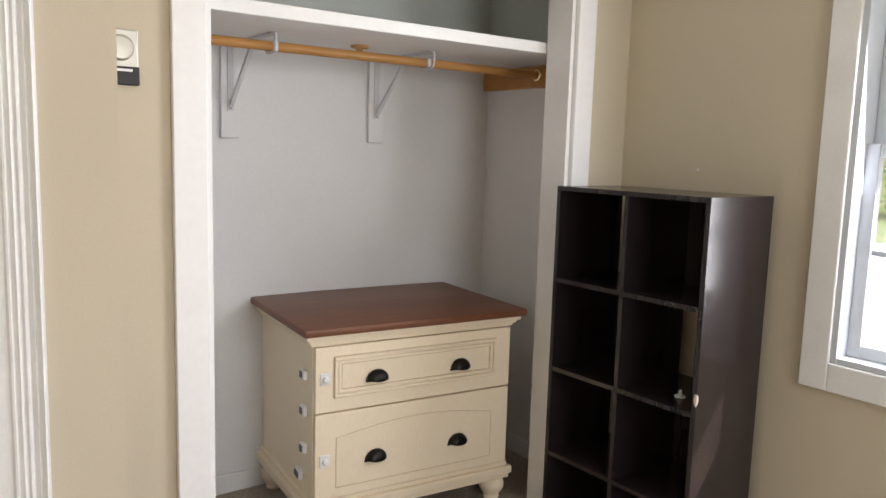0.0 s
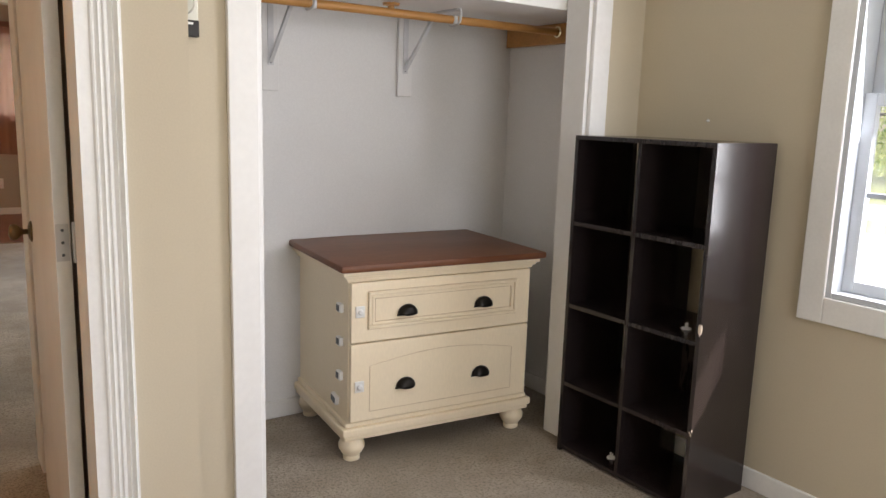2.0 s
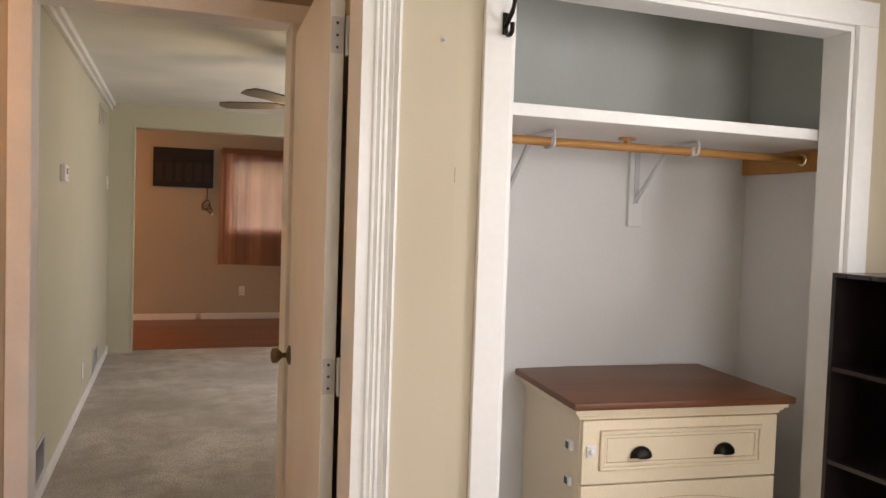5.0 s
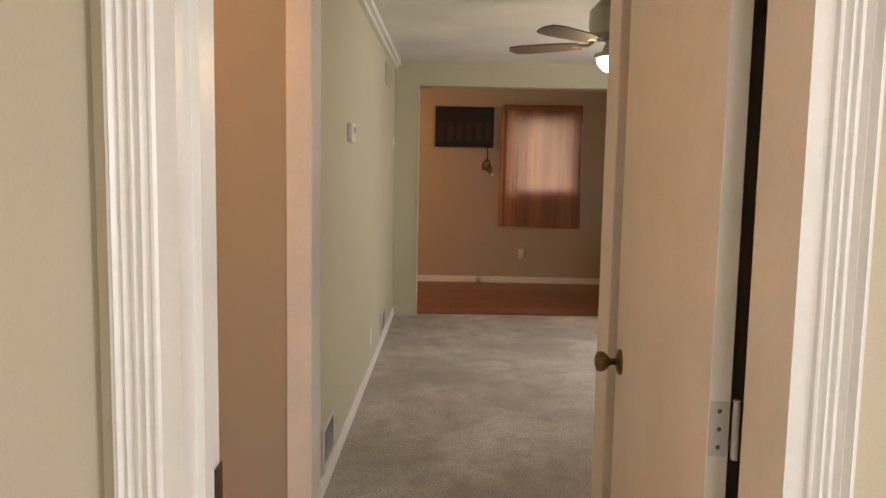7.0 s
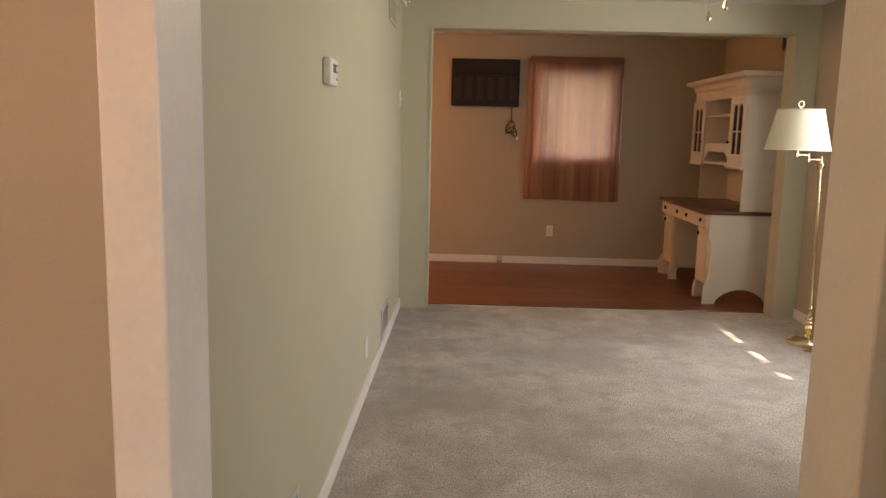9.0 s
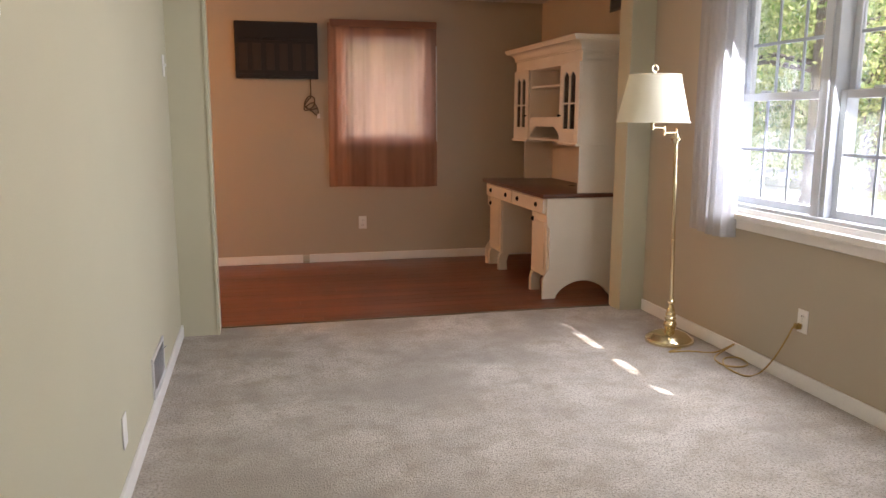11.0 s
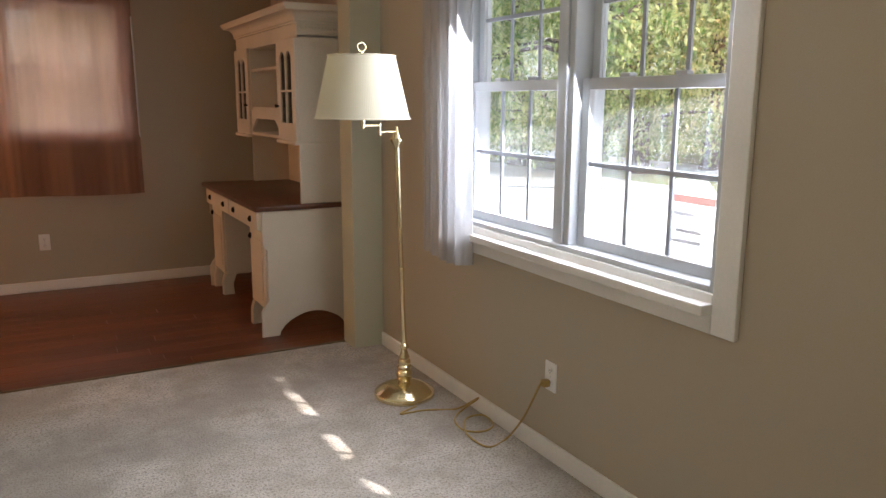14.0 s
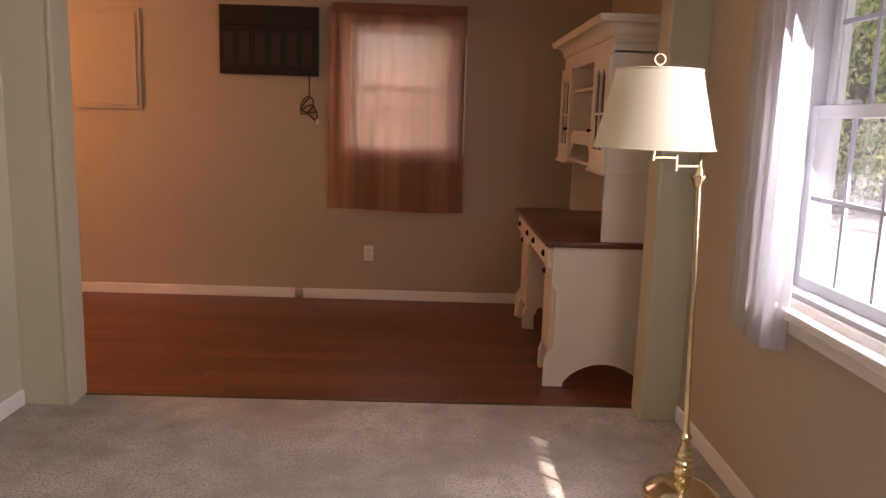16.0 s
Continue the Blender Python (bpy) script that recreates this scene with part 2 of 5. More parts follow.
PEACH = cloth_material("peach_sheer", (0.46, 0.30, 0.23), (0.60, 0.38, 0.30), 0.44, 0.50, stripes=(0.21, 0.15, 0.13), clear_tint=(1.0, 0.72, 0.60))
PEACH_HEM = cloth_material("peach_hem", (0.34, 0.19, 0.14), (0.40, 0.20, 0.14), 0.35)
SHADE = cloth_material("cream_linen", (0.80, 0.76, 0.62), (0.80, 0.74, 0.58), 0.4)
BLIND = cloth_material("white_blind_slat", (0.70, 0.66, 0.60), (0.55, 0.48, 0.40), 0.25)
FAN_WOOD = material("grey_brown_fan_blade", (0.16, 0.14, 0.115), 0.5, bump=0.06, fine=0.1, stretch=(0.2, 1, 1))
FAN_METAL = material("brushed_nickel_fan", (0.50, 0.48, 0.42), 0.35, 0.6, bump=0.02, fine=0.03)
GLOBE = glow_material("lit_frosted_globe", (1.0, 0.86, 0.66), 3.4)
BULB = glow_material("lit_vanity_bulb", (1.0, 0.72, 0.35), 14.0)
KITCHEN_GLOBE = glow_material("lit_ceiling_globe", (1.0, 0.70, 0.40), 4.0)
VANITY_WOOD = material("dark_stained_oak", (0.055, 0.038, 0.022), 0.45, dark=(0.035, 0.024, 0.014), scale=8, grain=70, bump=0.1, fine=0.15, stretch=(1, 1, 0.15))
MARBLE = material("cultured_marble", (0.74, 0.68, 0.58), 0.2, dark=(0.68, 0.60, 0.5), scale=6, bump=0.0, fine=0.02)
BATH_WHITE = material("white_cabinet_paint", (0.78, 0.75, 0.68), 0.4, bump=0.03, fine=0.015)
# orange-tan paint deepened so that the colour carries the warm lamplight
BATH_LAMPLIT = material("lamplit_orange_bathroom_wall", (0.76, 0.42, 0.14), 0.6, bump=0.08, grain=200, fine=0.02, scale=1.2)
SIGN_WHITE = cloth_material("white_sticker_film", (0.82, 0.82, 0.82), (0.85, 0.85, 0.85), 0.6, 0.12)
SIGN_RED = material("red_sign_print", (0.80, 0.40, 0.34), 0.5, bump=0.0, fine=0.02)
SIGN_GREY = material("grey_sign_print", (0.66, 0.66, 0.67), 0.5, bump=0.0, fine=0.02)
GRASS = material("sunlit_lawn", (0.16, 0.22, 0.06), 0.95, dark=(0.26, 0.26, 0.10), scale=0.6, grain=30, bump=1.0, fine=0.4, spec=0.05)
GRAVEL = material("pale_concrete_drive", (0.66, 0.64, 0.60), 0.9, dark=(0.58, 0.56, 0.52), scale=1.0, grain=25, bump=0.5, fine=0.15)
BARK = material("grey_brown_bark", (0.12, 0.095, 0.07), 0.95, scale=6, grain=22, bump=1.0, fine=0.35, stretch=(1, 1, 0.25))
SIDING = material("white_house_siding", (0.72, 0.72, 0.70), 0.6, bump=0.05, fine=0.02)


def leaf_material(name, a, b):
    m = bpy.data.materials.new(name)
    m.use_nodes = True
    n, l = m.node_tree.nodes, m.node_tree.links
    n.remove(n["Principled BSDF"])
    d, t, x = n.new("ShaderNodeBsdfDiffuse"), n.new("ShaderNodeBsdfTranslucent"), n.new("ShaderNodeMixShader")
    g, r = n.new("ShaderNodeNewGeometry"), n.new("ShaderNodeValToRGB")
    r.color_ramp.elements[0].color, r.color_ramp.elements[1].color = (*a, 1), (*b, 1)
    l.new(g.outputs["Random Per Island"], r.inputs[0])
    l.new(r.outputs[0], d.inputs[0])
    l.new(r.outputs[0], t.inputs[0])
    x.inputs[0].default_value = 0.5
    l.new(d.outputs[0], x.inputs[1])
    l.new(t.outputs[0], x.inputs[2])
    l.new(x.outputs[0], n["Material Output"].inputs[0])
    return m


LEAF = leaf_material("green_leaves", (0.16, 0.28, 0.06), (0.70, 0.72, 0.34))

# ---- mesh helpers ----


def box(bm, x0, x1, y0, y1, z0, z1, bevel=0.0, m=None):
    vs = [bm.verts.new((x, y, z)) for x in (x0, x1) for y in (y0, y1) for z in (z0, z1)]
    if m:
        for v in vs:
            v.co = m @ v.co
    fs = [bm.faces.new([vs[i] for i in f]) for f in ((0, 1, 3, 2), (4, 6, 7, 5), (0, 4, 5, 1), (2, 3, 7, 6), (0, 2, 6, 4), (1, 5, 7, 3))]
    if bevel:
        es = list({e for f in fs for e in f.edges})
        bmesh.ops.bevel(bm, geom=es, offset=bevel, segments=2, affect="EDGES", profile=0.5)
    return bm


def prism(bm, outline, axis, a, b, bevel=0.0):
    """An outline of (u, v) pulled along axis from a to b: u, v are the other two axes in order."""
    def at(u, v, w):
        return {"x": (w, u, v), "y": (u, w, v), "z": (u, v, w)}[axis]
    lo, hi = [bm.verts.new(at(u, v, a)) for u, v in outline], [bm.verts.new(at(u, v, b)) for u, v in outline]
    fs = [bm.faces.new(lo[::-1]), bm.faces.new(hi)]
    k = len(outline)
    for i in range(k):
        fs.append(bm.faces.new((lo[i], lo[(i + 1) % k], hi[(i + 1) % k], hi[i])))
    if bevel:
        bmesh.ops.bevel(bm, geom=list({e for f in fs for e in f.edges}), offset=bevel, segments=2, affect="EDGES", profile=0.5)
    bmesh.ops.recalc_face_normals(bm, faces=bm.faces)
    return bm


def lathe(bm, profile, at=(0, 0, 0), seg=24, m=None):
    """A profile of (radius, height) turned round a vertical axis through at."""
    rings = []
    for r, h in profile:
        ring = []
        for i in range(seg):
            a = 2 * math.pi * i / seg
            p = Vector((r * math.cos(a), r * math.sin(a), h))
            ring.append(bm.verts.new(((m @ p) if m else p) + Vector(at)))
        rings.append(ring)
    for lo, hi in zip(rings, rings[1:]):
        for i in range(seg):
            bm.faces.new((lo[i], lo[(i + 1) % seg], hi[(i + 1) % seg], hi[i]))
    bm.faces.new(rings[0][::-1])
    bm.faces.new(rings[-1])
    return bm


def tube(bm, points, r, seg=8):
    """A round bar along points; r: one radius, or one for each point."""
    points = [Vector(p) for p in points]
    rs = r if isinstance(r, (list, tuple)) else [r] * len(points)
    rings, up = [], None
    for i, p in enumerate(points):
        d = (points[min(i + 1, len(points) - 1)] - points[max(i - 1, 0)]).normalized()
        if up is None or abs(up.dot(d)) > 0.95:
            up = d.orthogonal().normalized()
        s = d.cross(up).normalized()
        up = s.cross(d).normalized()
        rings.append([bm.verts.new(p + rs[i] * (math.cos(a) * up + math.sin(a) * s)) for a in (2 * math.pi * k / seg for k in range(seg))])
    for lo, hi in zip(rings, rings[1:]):
        for i in range(seg):
            bm.faces.new((lo[i], lo[(i + 1) % seg], hi[(i + 1) % seg], hi[i]))
    bm.faces.new(rings[0][::-1])
    bm.faces.new(rings[-1])
    return bm


def smooth_path(points, steps=6):
    """A rounded line through points."""
    p = [Vector(q) for q in points]
    out = []
    for i in range(len(p) - 1):
        a, b, c, d = p[max(i - 1, 0)], p[i], p[i + 1], p[min(i + 2, len(p) - 1)]
        for k in range(steps):
            t = k / steps
            out.append(0.5 * (2 * b + (c - a) * t + (2 * a - 5 * b + 4 * c - d) * t * t + (3 * b - a - 3 * c + d) * t ** 3))
    return out + [p[-1]]


def part(name, bm, mat, parent=None, label="", smooth=None):
    """Links a bmesh as one mesh object under a thing or part."""
    me = bpy.data.meshes.new(name)
    bmesh.ops.recalc_face_normals(bm, faces=bm.faces)
    bm.to_mesh(me)
    bm.free()
    me.materials.append(mat)
    if smooth:
        me.shade_smooth()
        me.set_sharp_from_angle(angle=radians(smooth))
    ob = new(name, me)
    ob.parent = parent
    if label:
        tagged(ob, label)
    return ob


def thing(name, label, category, x=0, y=0, z=0, rz=0, group="", kind=""):
    ob = new(name)
    ob.empty_display_size = 0.1
    ob.matrix_world = pose(x, y, z, 0, 0, rz)
    return tagged(ob, label, category, group, kind)


def B(*a, **k):
    return box(bmesh.new(), *a, **k)


def structure(name, boxes, mat, label, bevel=0.0):
    bm = bmesh.new()
    for b in boxes:
        box(bm, *b, bevel=bevel)
    return tagged(part(name, bm, mat), label, kind="structure", category=name.split("_")[0])


# ---- structure ----
WX, WO = 2.21, 2.36          # window wall, inner and outer face
CEIL = 2.40
TOP = 2.6
LW = -0.94                  # living room's other long wall
W1 = (0.69, 1.60, 0.77, 2.06)   # bedroom window opening: y, y, z, z
W2 = (5.87, 7.40, 0.86, 2.08)   # living room window opening
W3 = (0.36, 1.10, 1.17, 2.07)   # dining window opening: x, x, z, z

structure("floor_bedroom", [(-0.9, WO, -1.75, 2.47, -0.12, 0), (0.45, WO, 2.47, 3.31, -0.12, 0), (-2.7, 0.45, 2.47, 3.3, -0.12, 0), (-2.7, -0.9, 2.1, 2.47, -0.12, 0)], BED_CARPET, "worn beige cut-pile carpet on the bedroom floor")
structure("floor_living_room", [(-1.0, WO, 3.3, 8.45, -0.12, 0.0)], CARPET, "pale grey-beige cut-pile carpet with vacuum marks")
structure("floor_base_dining", [(-4.2, WO, 8.45, 10.75, -0.12, -0.008)], BLACK, "dark underlay below the dining room planks")
structure("floor_bathroom", [(-2.7, -1.0, 3.37, 4.9, -0.12, 0.0)], MARBLE, "pale bathroom floor")

structure("wall_window_side", [
    (WX, WO, -1.9, W1[0], -0.12, TOP), (WX, WO, W1[0], W1[1], -0.12, W1[2]), (WX, WO, W1[0], W1[1], W1[3], TOP),
    (WX, WO, W1[1], 3.31, -0.12, TOP)], TAN, "tan painted bedroom wall with a window-sized opening")
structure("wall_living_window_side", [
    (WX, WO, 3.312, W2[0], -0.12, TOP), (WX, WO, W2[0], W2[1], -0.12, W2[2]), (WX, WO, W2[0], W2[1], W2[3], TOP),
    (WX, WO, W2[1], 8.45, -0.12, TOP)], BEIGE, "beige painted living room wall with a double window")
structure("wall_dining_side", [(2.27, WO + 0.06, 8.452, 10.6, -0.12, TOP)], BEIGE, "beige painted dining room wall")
# unseen rear wall; its opening is made up to go with the fill lamp
structure("wall_bedroom_rear", [(-0.9, 0.2, -1.9, -1.75, -0.12, TOP), (1.6, WX, -1.9, -1.75, -0.12, TOP), (0.2, 1.6, -1.9, -1.75, -0.12, 0.85), (0.2, 1.6, -1.9, -1.75, 2.06, TOP)], TAN, "tan painted bedroom wall with a window-sized opening")
structure("wall_bedroom_side", [(-1.05, -0.88, -1.9, 2.10, -0.12, TOP)], TAN, "greenish tan painted bedroom wall")
structure("wall_bedroom_door", [
    (-1.05, -0.778, 2.10, 2.24, -0.12, TOP), (0.07, 0.284, 2.10, 2.24, -0.12, TOP), (-0.778, 0.07, 2.10, 2.24, 2.06, TOP),
    (0.14, 0.284, 2.24, 2.59, -0.12, TOP)], TAN, "tan painted wall round the bedroom door")
structure("wall_closet_front", [
    (0.284, 0.582, 2.47, 2.59, -0.12, TOP), (1.918, WX, 2.47, 2.59, -0.12, TOP), (0.582, 1.918, 2.47, 2.59, 2.135, TOP)], TAN, "tan painted wall round the closet opening")
structure("wall_closet_inside", [
    (0.40, 0.45, 2.592, 3.31, 0.0, 1.745), (2.19, 2.208, 2.592, 3.31, 0.0, 1.745), (0.45, 2.19, 3.29, 3.31, 0.0, 1.745)], CLOSET_PAINT, "pale grey painted closet walls")
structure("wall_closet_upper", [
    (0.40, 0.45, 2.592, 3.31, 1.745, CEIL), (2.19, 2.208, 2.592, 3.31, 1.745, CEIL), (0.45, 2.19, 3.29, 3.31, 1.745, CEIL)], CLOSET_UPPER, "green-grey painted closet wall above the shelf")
structure("wall_living_near", [(0.14, WX, 3.31, 3.36, -0.12, TOP), (0.14, 0.40, 2.59, 3.31, -0.12, TOP)], SAGE, "painted wall behind the closet")
structure("wall_living_long", [(-1.1, LW, 3.37, 8.29, -0.12, TOP)], SAGE, "pale sage painted long living room wall")
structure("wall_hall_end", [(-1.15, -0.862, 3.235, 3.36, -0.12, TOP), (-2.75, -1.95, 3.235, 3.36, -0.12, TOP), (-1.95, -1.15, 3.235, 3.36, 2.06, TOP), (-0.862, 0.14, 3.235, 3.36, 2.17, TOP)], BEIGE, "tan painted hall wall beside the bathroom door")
structure("wall_hall_far", [(-2.75, -2.7, 2.1, 3.235, -0.12, TOP), (-2.7, -1.05, 2.1, 2.24, -0.12, TOP)], TAN, "tan painted hall wall")
structure("wall_bathroom", [(-2.75, -2.7, 3.36, 4.9, -0.12, TOP), (-2.7, -1.1, 4.78, 4.9, -0.12, TOP), (-1.2, -1.1, 3.37, 4.78, -0.12, TOP)], BATH_LAMPLIT, "painted bathroom walls, deepened to a warm lamplit orange")
structure("wall_opening", [
    (-1.1, -0.725, 8.29, 8.45, -0.12, TOP), (2.044, WX, 8.29, 8.45, -0.12, TOP), (-0.725, 2.044, 8.29, 8.45, 2.20, TOP)], SAGE, "sage painted wall with a wide cased opening")
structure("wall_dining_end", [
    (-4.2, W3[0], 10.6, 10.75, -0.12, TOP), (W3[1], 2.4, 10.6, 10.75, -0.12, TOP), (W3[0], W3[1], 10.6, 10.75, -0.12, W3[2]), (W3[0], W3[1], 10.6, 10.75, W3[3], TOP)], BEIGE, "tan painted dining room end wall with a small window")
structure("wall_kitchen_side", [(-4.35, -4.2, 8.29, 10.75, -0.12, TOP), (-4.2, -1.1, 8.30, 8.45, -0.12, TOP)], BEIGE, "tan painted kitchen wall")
structure("ceiling_bedroom", [(-2.7, WX, -1.75, 3.29, CEIL, CEIL + 0.1)], CEILING, "white painted bedroom ceiling")
structure("ceiling_living_room", [(LW, WX, 3.36, 8.29, CEIL, CEIL + 0.1), (-2.7, -1.1, 3.36, 4.78, CEIL, CEIL + 0.1)], CEILING, "white textured living room ceiling")
structure("ceiling_dining", [(-4.2, 2.27, 8.45, 10.6, 2.43, 2.55)], CEILING, "white dining room ceiling")
structure("roof", [(-5, 3.20, -2.6, 12.0, 2.62, 2.75), (WO, 3.20, -2.6, 12.0, 2.30, 2.62)], SIDING, "house roof with a deep eave")


def baseboard(name, runs, label="white painted baseboard along the wall"):
    bm = bmesh.new()
    for x0, x1, y0, y1 in runs:
        box(bm, x0, x1, y0, y1, 0.0, 0.078, bevel=0.004)
    tagged(part(name, bm, WHITE), label, "baseboard", kind="structure")


baseboard("baseboard_living_window", [(WX - 0.014, WX, 3.36, 8.285)])
baseboard("baseboard_living_long", [(LW, LW + 0.014, 3.37, 8.285)])
baseboard("baseboard_dining_end", [(-4.2, -0.06, 10.586, 10.6), (0.0, 2.27, 10.586, 10.6)])
baseboard("baseboard_bedroom", [(WX - 0.014, WX, -1.75, 2.465), (0.29, 0.488, 2.456, 2.47)])
baseboard("baseboard_closet", [(0.45, 2.176, 3.276, 3.29), (2.176, 2.19, 2.6, 3.276)])


def casing(name, x0, x1, ztop, y, width, depth, flutes=0, label="", mat=WHITE, sides="lrt"):
    """A door or closet surround on a wall that faces -y: uprights and a head, fluted where asked."""
    root = thing(name, label, "door trim", 0, 0, 0, kind="structure")

    def upright(xa, xb, flip):
        bm = bmesh.new()
        if flutes:
            out = [(xa, y), (xa, y - depth)]
            n = 24
            for i in range(n + 1):
                u = i / n
                v = (1 - u) if flip else u
                rise = depth * (0.75 + 0.25 * math.sin(v * math.pi * 7) ** 2 * (0.3 < v < 0.95) + 0.2 * (v > 0.86))
                out.append((xa + (xb - xa) * u, y - rise))
            out += [(xb, y)]
            out = [out[0]] + out[2:]
            prism(bm, out, "z", 0.0, ztop)
        else:
            box(bm, xa, xb, y - depth, y, 0.0, ztop, bevel=0.003)
        return bm
    if "l" in sides:
        part("upright", upright(x0 - width, x0, True), mat, root)
    if "r" in sides:
        part("upright", upright(x1, x1 + width, False), mat, root)
    if "t" in sides:
        bm = B(x0 - width, x1 + width, y - depth, y, ztop, ztop + width, bevel=0.003)
        part("head", bm, mat, root)
    return root


casing("door_trim_bedroom", -0.765, 0.045, 2.05, 2.10, 0.092, 0.022, 1, "white fluted casing round the bedroom door")
structure("door_jamb_bedroom", [(-0.778, -0.765, 2.10, 2.245, 0, 2.05), (0.05, 0.07, 2.10, 2.245, 0, 2.05), (-0.778, 0.07, 2.10, 2.245, 2.05, 2.06),
                                (-0.765, -0.753, 2.14, 2.18, 0, 2.038), (-0.753, 0.05, 2.14, 2.18, 2.038, 2.05)], WHITE, "white painted door jamb and stop")
casing("closet_trim", 0.582, 1.918, 2.135, 2.47, 0.088, 0.020, 0, "white flat painted casing round the closet, worn edges", WORN_WHITE)
structure("closet_jamb", [(0.582, 0.60, 2.47, 2.592, 0, 2.117), (1.90, 1.918, 2.47, 2.592, 0, 2.117), (0.582, 1.918, 2.47, 2.592, 2.117, 2.135)], WORN_WHITE, "white painted closet jamb")
structure("opening_trim_hall", [(-0.868, -0.795, 3.215, 3.365, 0, 2.10), (0.045, 0.14, 3.215, 3.365, 0, 2.10), (-0.868, 0.14, 3.215, 3.365, 2.10, 2.17)], WHITE, "white painted trim of the hall opening", 0.004)
structure("door_trim_bathroom", [(-1.195, -1.135, 3.217, 3.235, 0, 2.08), (-1.2, -1.15, 3.235, 3.38, 0, 2.06)], WHITE, "white painted bathroom door trim", 0.003)
# faces away from the bathroom bulb, so its lamplight is in the colour
structure("bathroom_door_jamb", [(-1.285, -1.202, 3.30, 3.42, 0, 2.06)], BATH_LAMPLIT, "bathroom door jamb coloured a lamplit orange", 0.003)
structure("opening_trim_dining", [(-0.729, -0.709, 8.283, 8.457, 0, 2.19), (2.028, 2.048, 8.283, 8.457, 0, 2.19), (-0.729, 2.048, 8.283, 8.457, 2.182, 2.204)], SAGE, "sage painted bead round the wide opening", 0.003)
structure("trim_crown", [(LW, LW + 0.03, 3.36, 8.29, 2.33, 2.36), (LW, LW + 0.055, 3.36, 8.29, 2.36, 2.40)], CEILING, "pale painted crown strip under the ceiling", 0.004)
structure("carpet_edge_strip", [(-0.72, 2.04, 8.435, 8.462, -0.005, 0.006)], OLD_BRASS, "thin carpet edge strip at the dining floor", 0.002)


# ---- windows ----
def sash(parent, side, y0, y1, z0, z1, x, cols, rows, rail=0.04):
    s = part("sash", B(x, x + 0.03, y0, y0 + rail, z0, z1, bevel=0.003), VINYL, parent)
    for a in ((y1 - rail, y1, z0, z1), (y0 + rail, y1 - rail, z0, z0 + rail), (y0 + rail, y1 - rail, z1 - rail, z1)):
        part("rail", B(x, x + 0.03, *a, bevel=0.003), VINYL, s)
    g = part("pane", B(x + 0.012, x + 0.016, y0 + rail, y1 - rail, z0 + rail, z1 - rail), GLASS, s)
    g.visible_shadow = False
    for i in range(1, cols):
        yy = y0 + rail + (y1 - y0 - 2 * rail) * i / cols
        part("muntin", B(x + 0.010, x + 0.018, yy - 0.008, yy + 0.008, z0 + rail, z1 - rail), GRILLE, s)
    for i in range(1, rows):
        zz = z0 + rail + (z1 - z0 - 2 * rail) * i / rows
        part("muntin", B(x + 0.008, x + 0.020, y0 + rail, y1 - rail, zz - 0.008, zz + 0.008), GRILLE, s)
    return s


def house_window(name, y0, y1, z0, z1, units, label, stool=True, low=0.0):
    """A vinyl double-hung window of one or two units in the wall at WX."""
    w = thing(name, label, "window", kind="structure")
    t = 0.088
    for a in ((y0 - t, y0, z0 - t - low, z1 + t), (y1, y1 + t, z0 - t - low, z1 + t), (y0, y1, z1, z1 + t), (y0, y1, z0 - t - low, z0)):
        part("casing", B(WX - 0.02, WX, *a, bevel=0.004), WHITE, w)
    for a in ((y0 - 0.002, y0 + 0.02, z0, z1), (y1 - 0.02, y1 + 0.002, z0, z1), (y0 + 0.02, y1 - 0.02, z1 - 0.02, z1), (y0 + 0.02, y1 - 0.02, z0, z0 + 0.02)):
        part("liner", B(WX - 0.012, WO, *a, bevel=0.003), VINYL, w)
    if stool:
        part("sill", B(WX - 0.062, WX - 0.002, y0 + 0.0, y1 + 0.0, z0 - 0.062, z0 - 0.03, bevel=0.004), WHITE, w)
    ya = y0 + 0.02
    mull = 0.10
    span = (y1 - y0 - 0.04 - mull * (units - 1)) / units
    zm = (z0 + z1) / 2
    for k in range(units):
        a, b = ya + k * (span + mull), ya + k * (span + mull) + span
        sash(w, "lower", a, b, z0 + 0.02, zm + 0.02, WX + 0.045, 3, 2)
        sash(w, "upper", a, b, zm - 0.02, z1 - 0.02, WX + 0.085, 3, 2)
        storm = part("storm_pane", B(WO - 0.019, WO - 0.016, a - 0.001, b + 0.001, z0 + 0.019, z1 - 0.019), GLASS, w)
        storm.visible_shadow = False
        for yy in (a + span * 0.32, a + span * 0.68):
            part("sash_lock", B(WX + 0.042, WX + 0.075, yy - 0.025, yy + 0.025, zm + 0.02, zm + 0.034, bevel=0.004), VINYL, w)
        if k + 1 < units:
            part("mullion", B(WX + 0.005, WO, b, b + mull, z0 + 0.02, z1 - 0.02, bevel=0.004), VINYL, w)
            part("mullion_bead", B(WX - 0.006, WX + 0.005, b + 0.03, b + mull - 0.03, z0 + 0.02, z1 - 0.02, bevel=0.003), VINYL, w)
    return w


house_window("window_1", *W1, 1, "white vinyl double-hung bedroom window with wide painted casing", False)
house_window("window_2", *W2, 2, "white vinyl twin double-hung window with grilles and painted casing", True, 0.034)


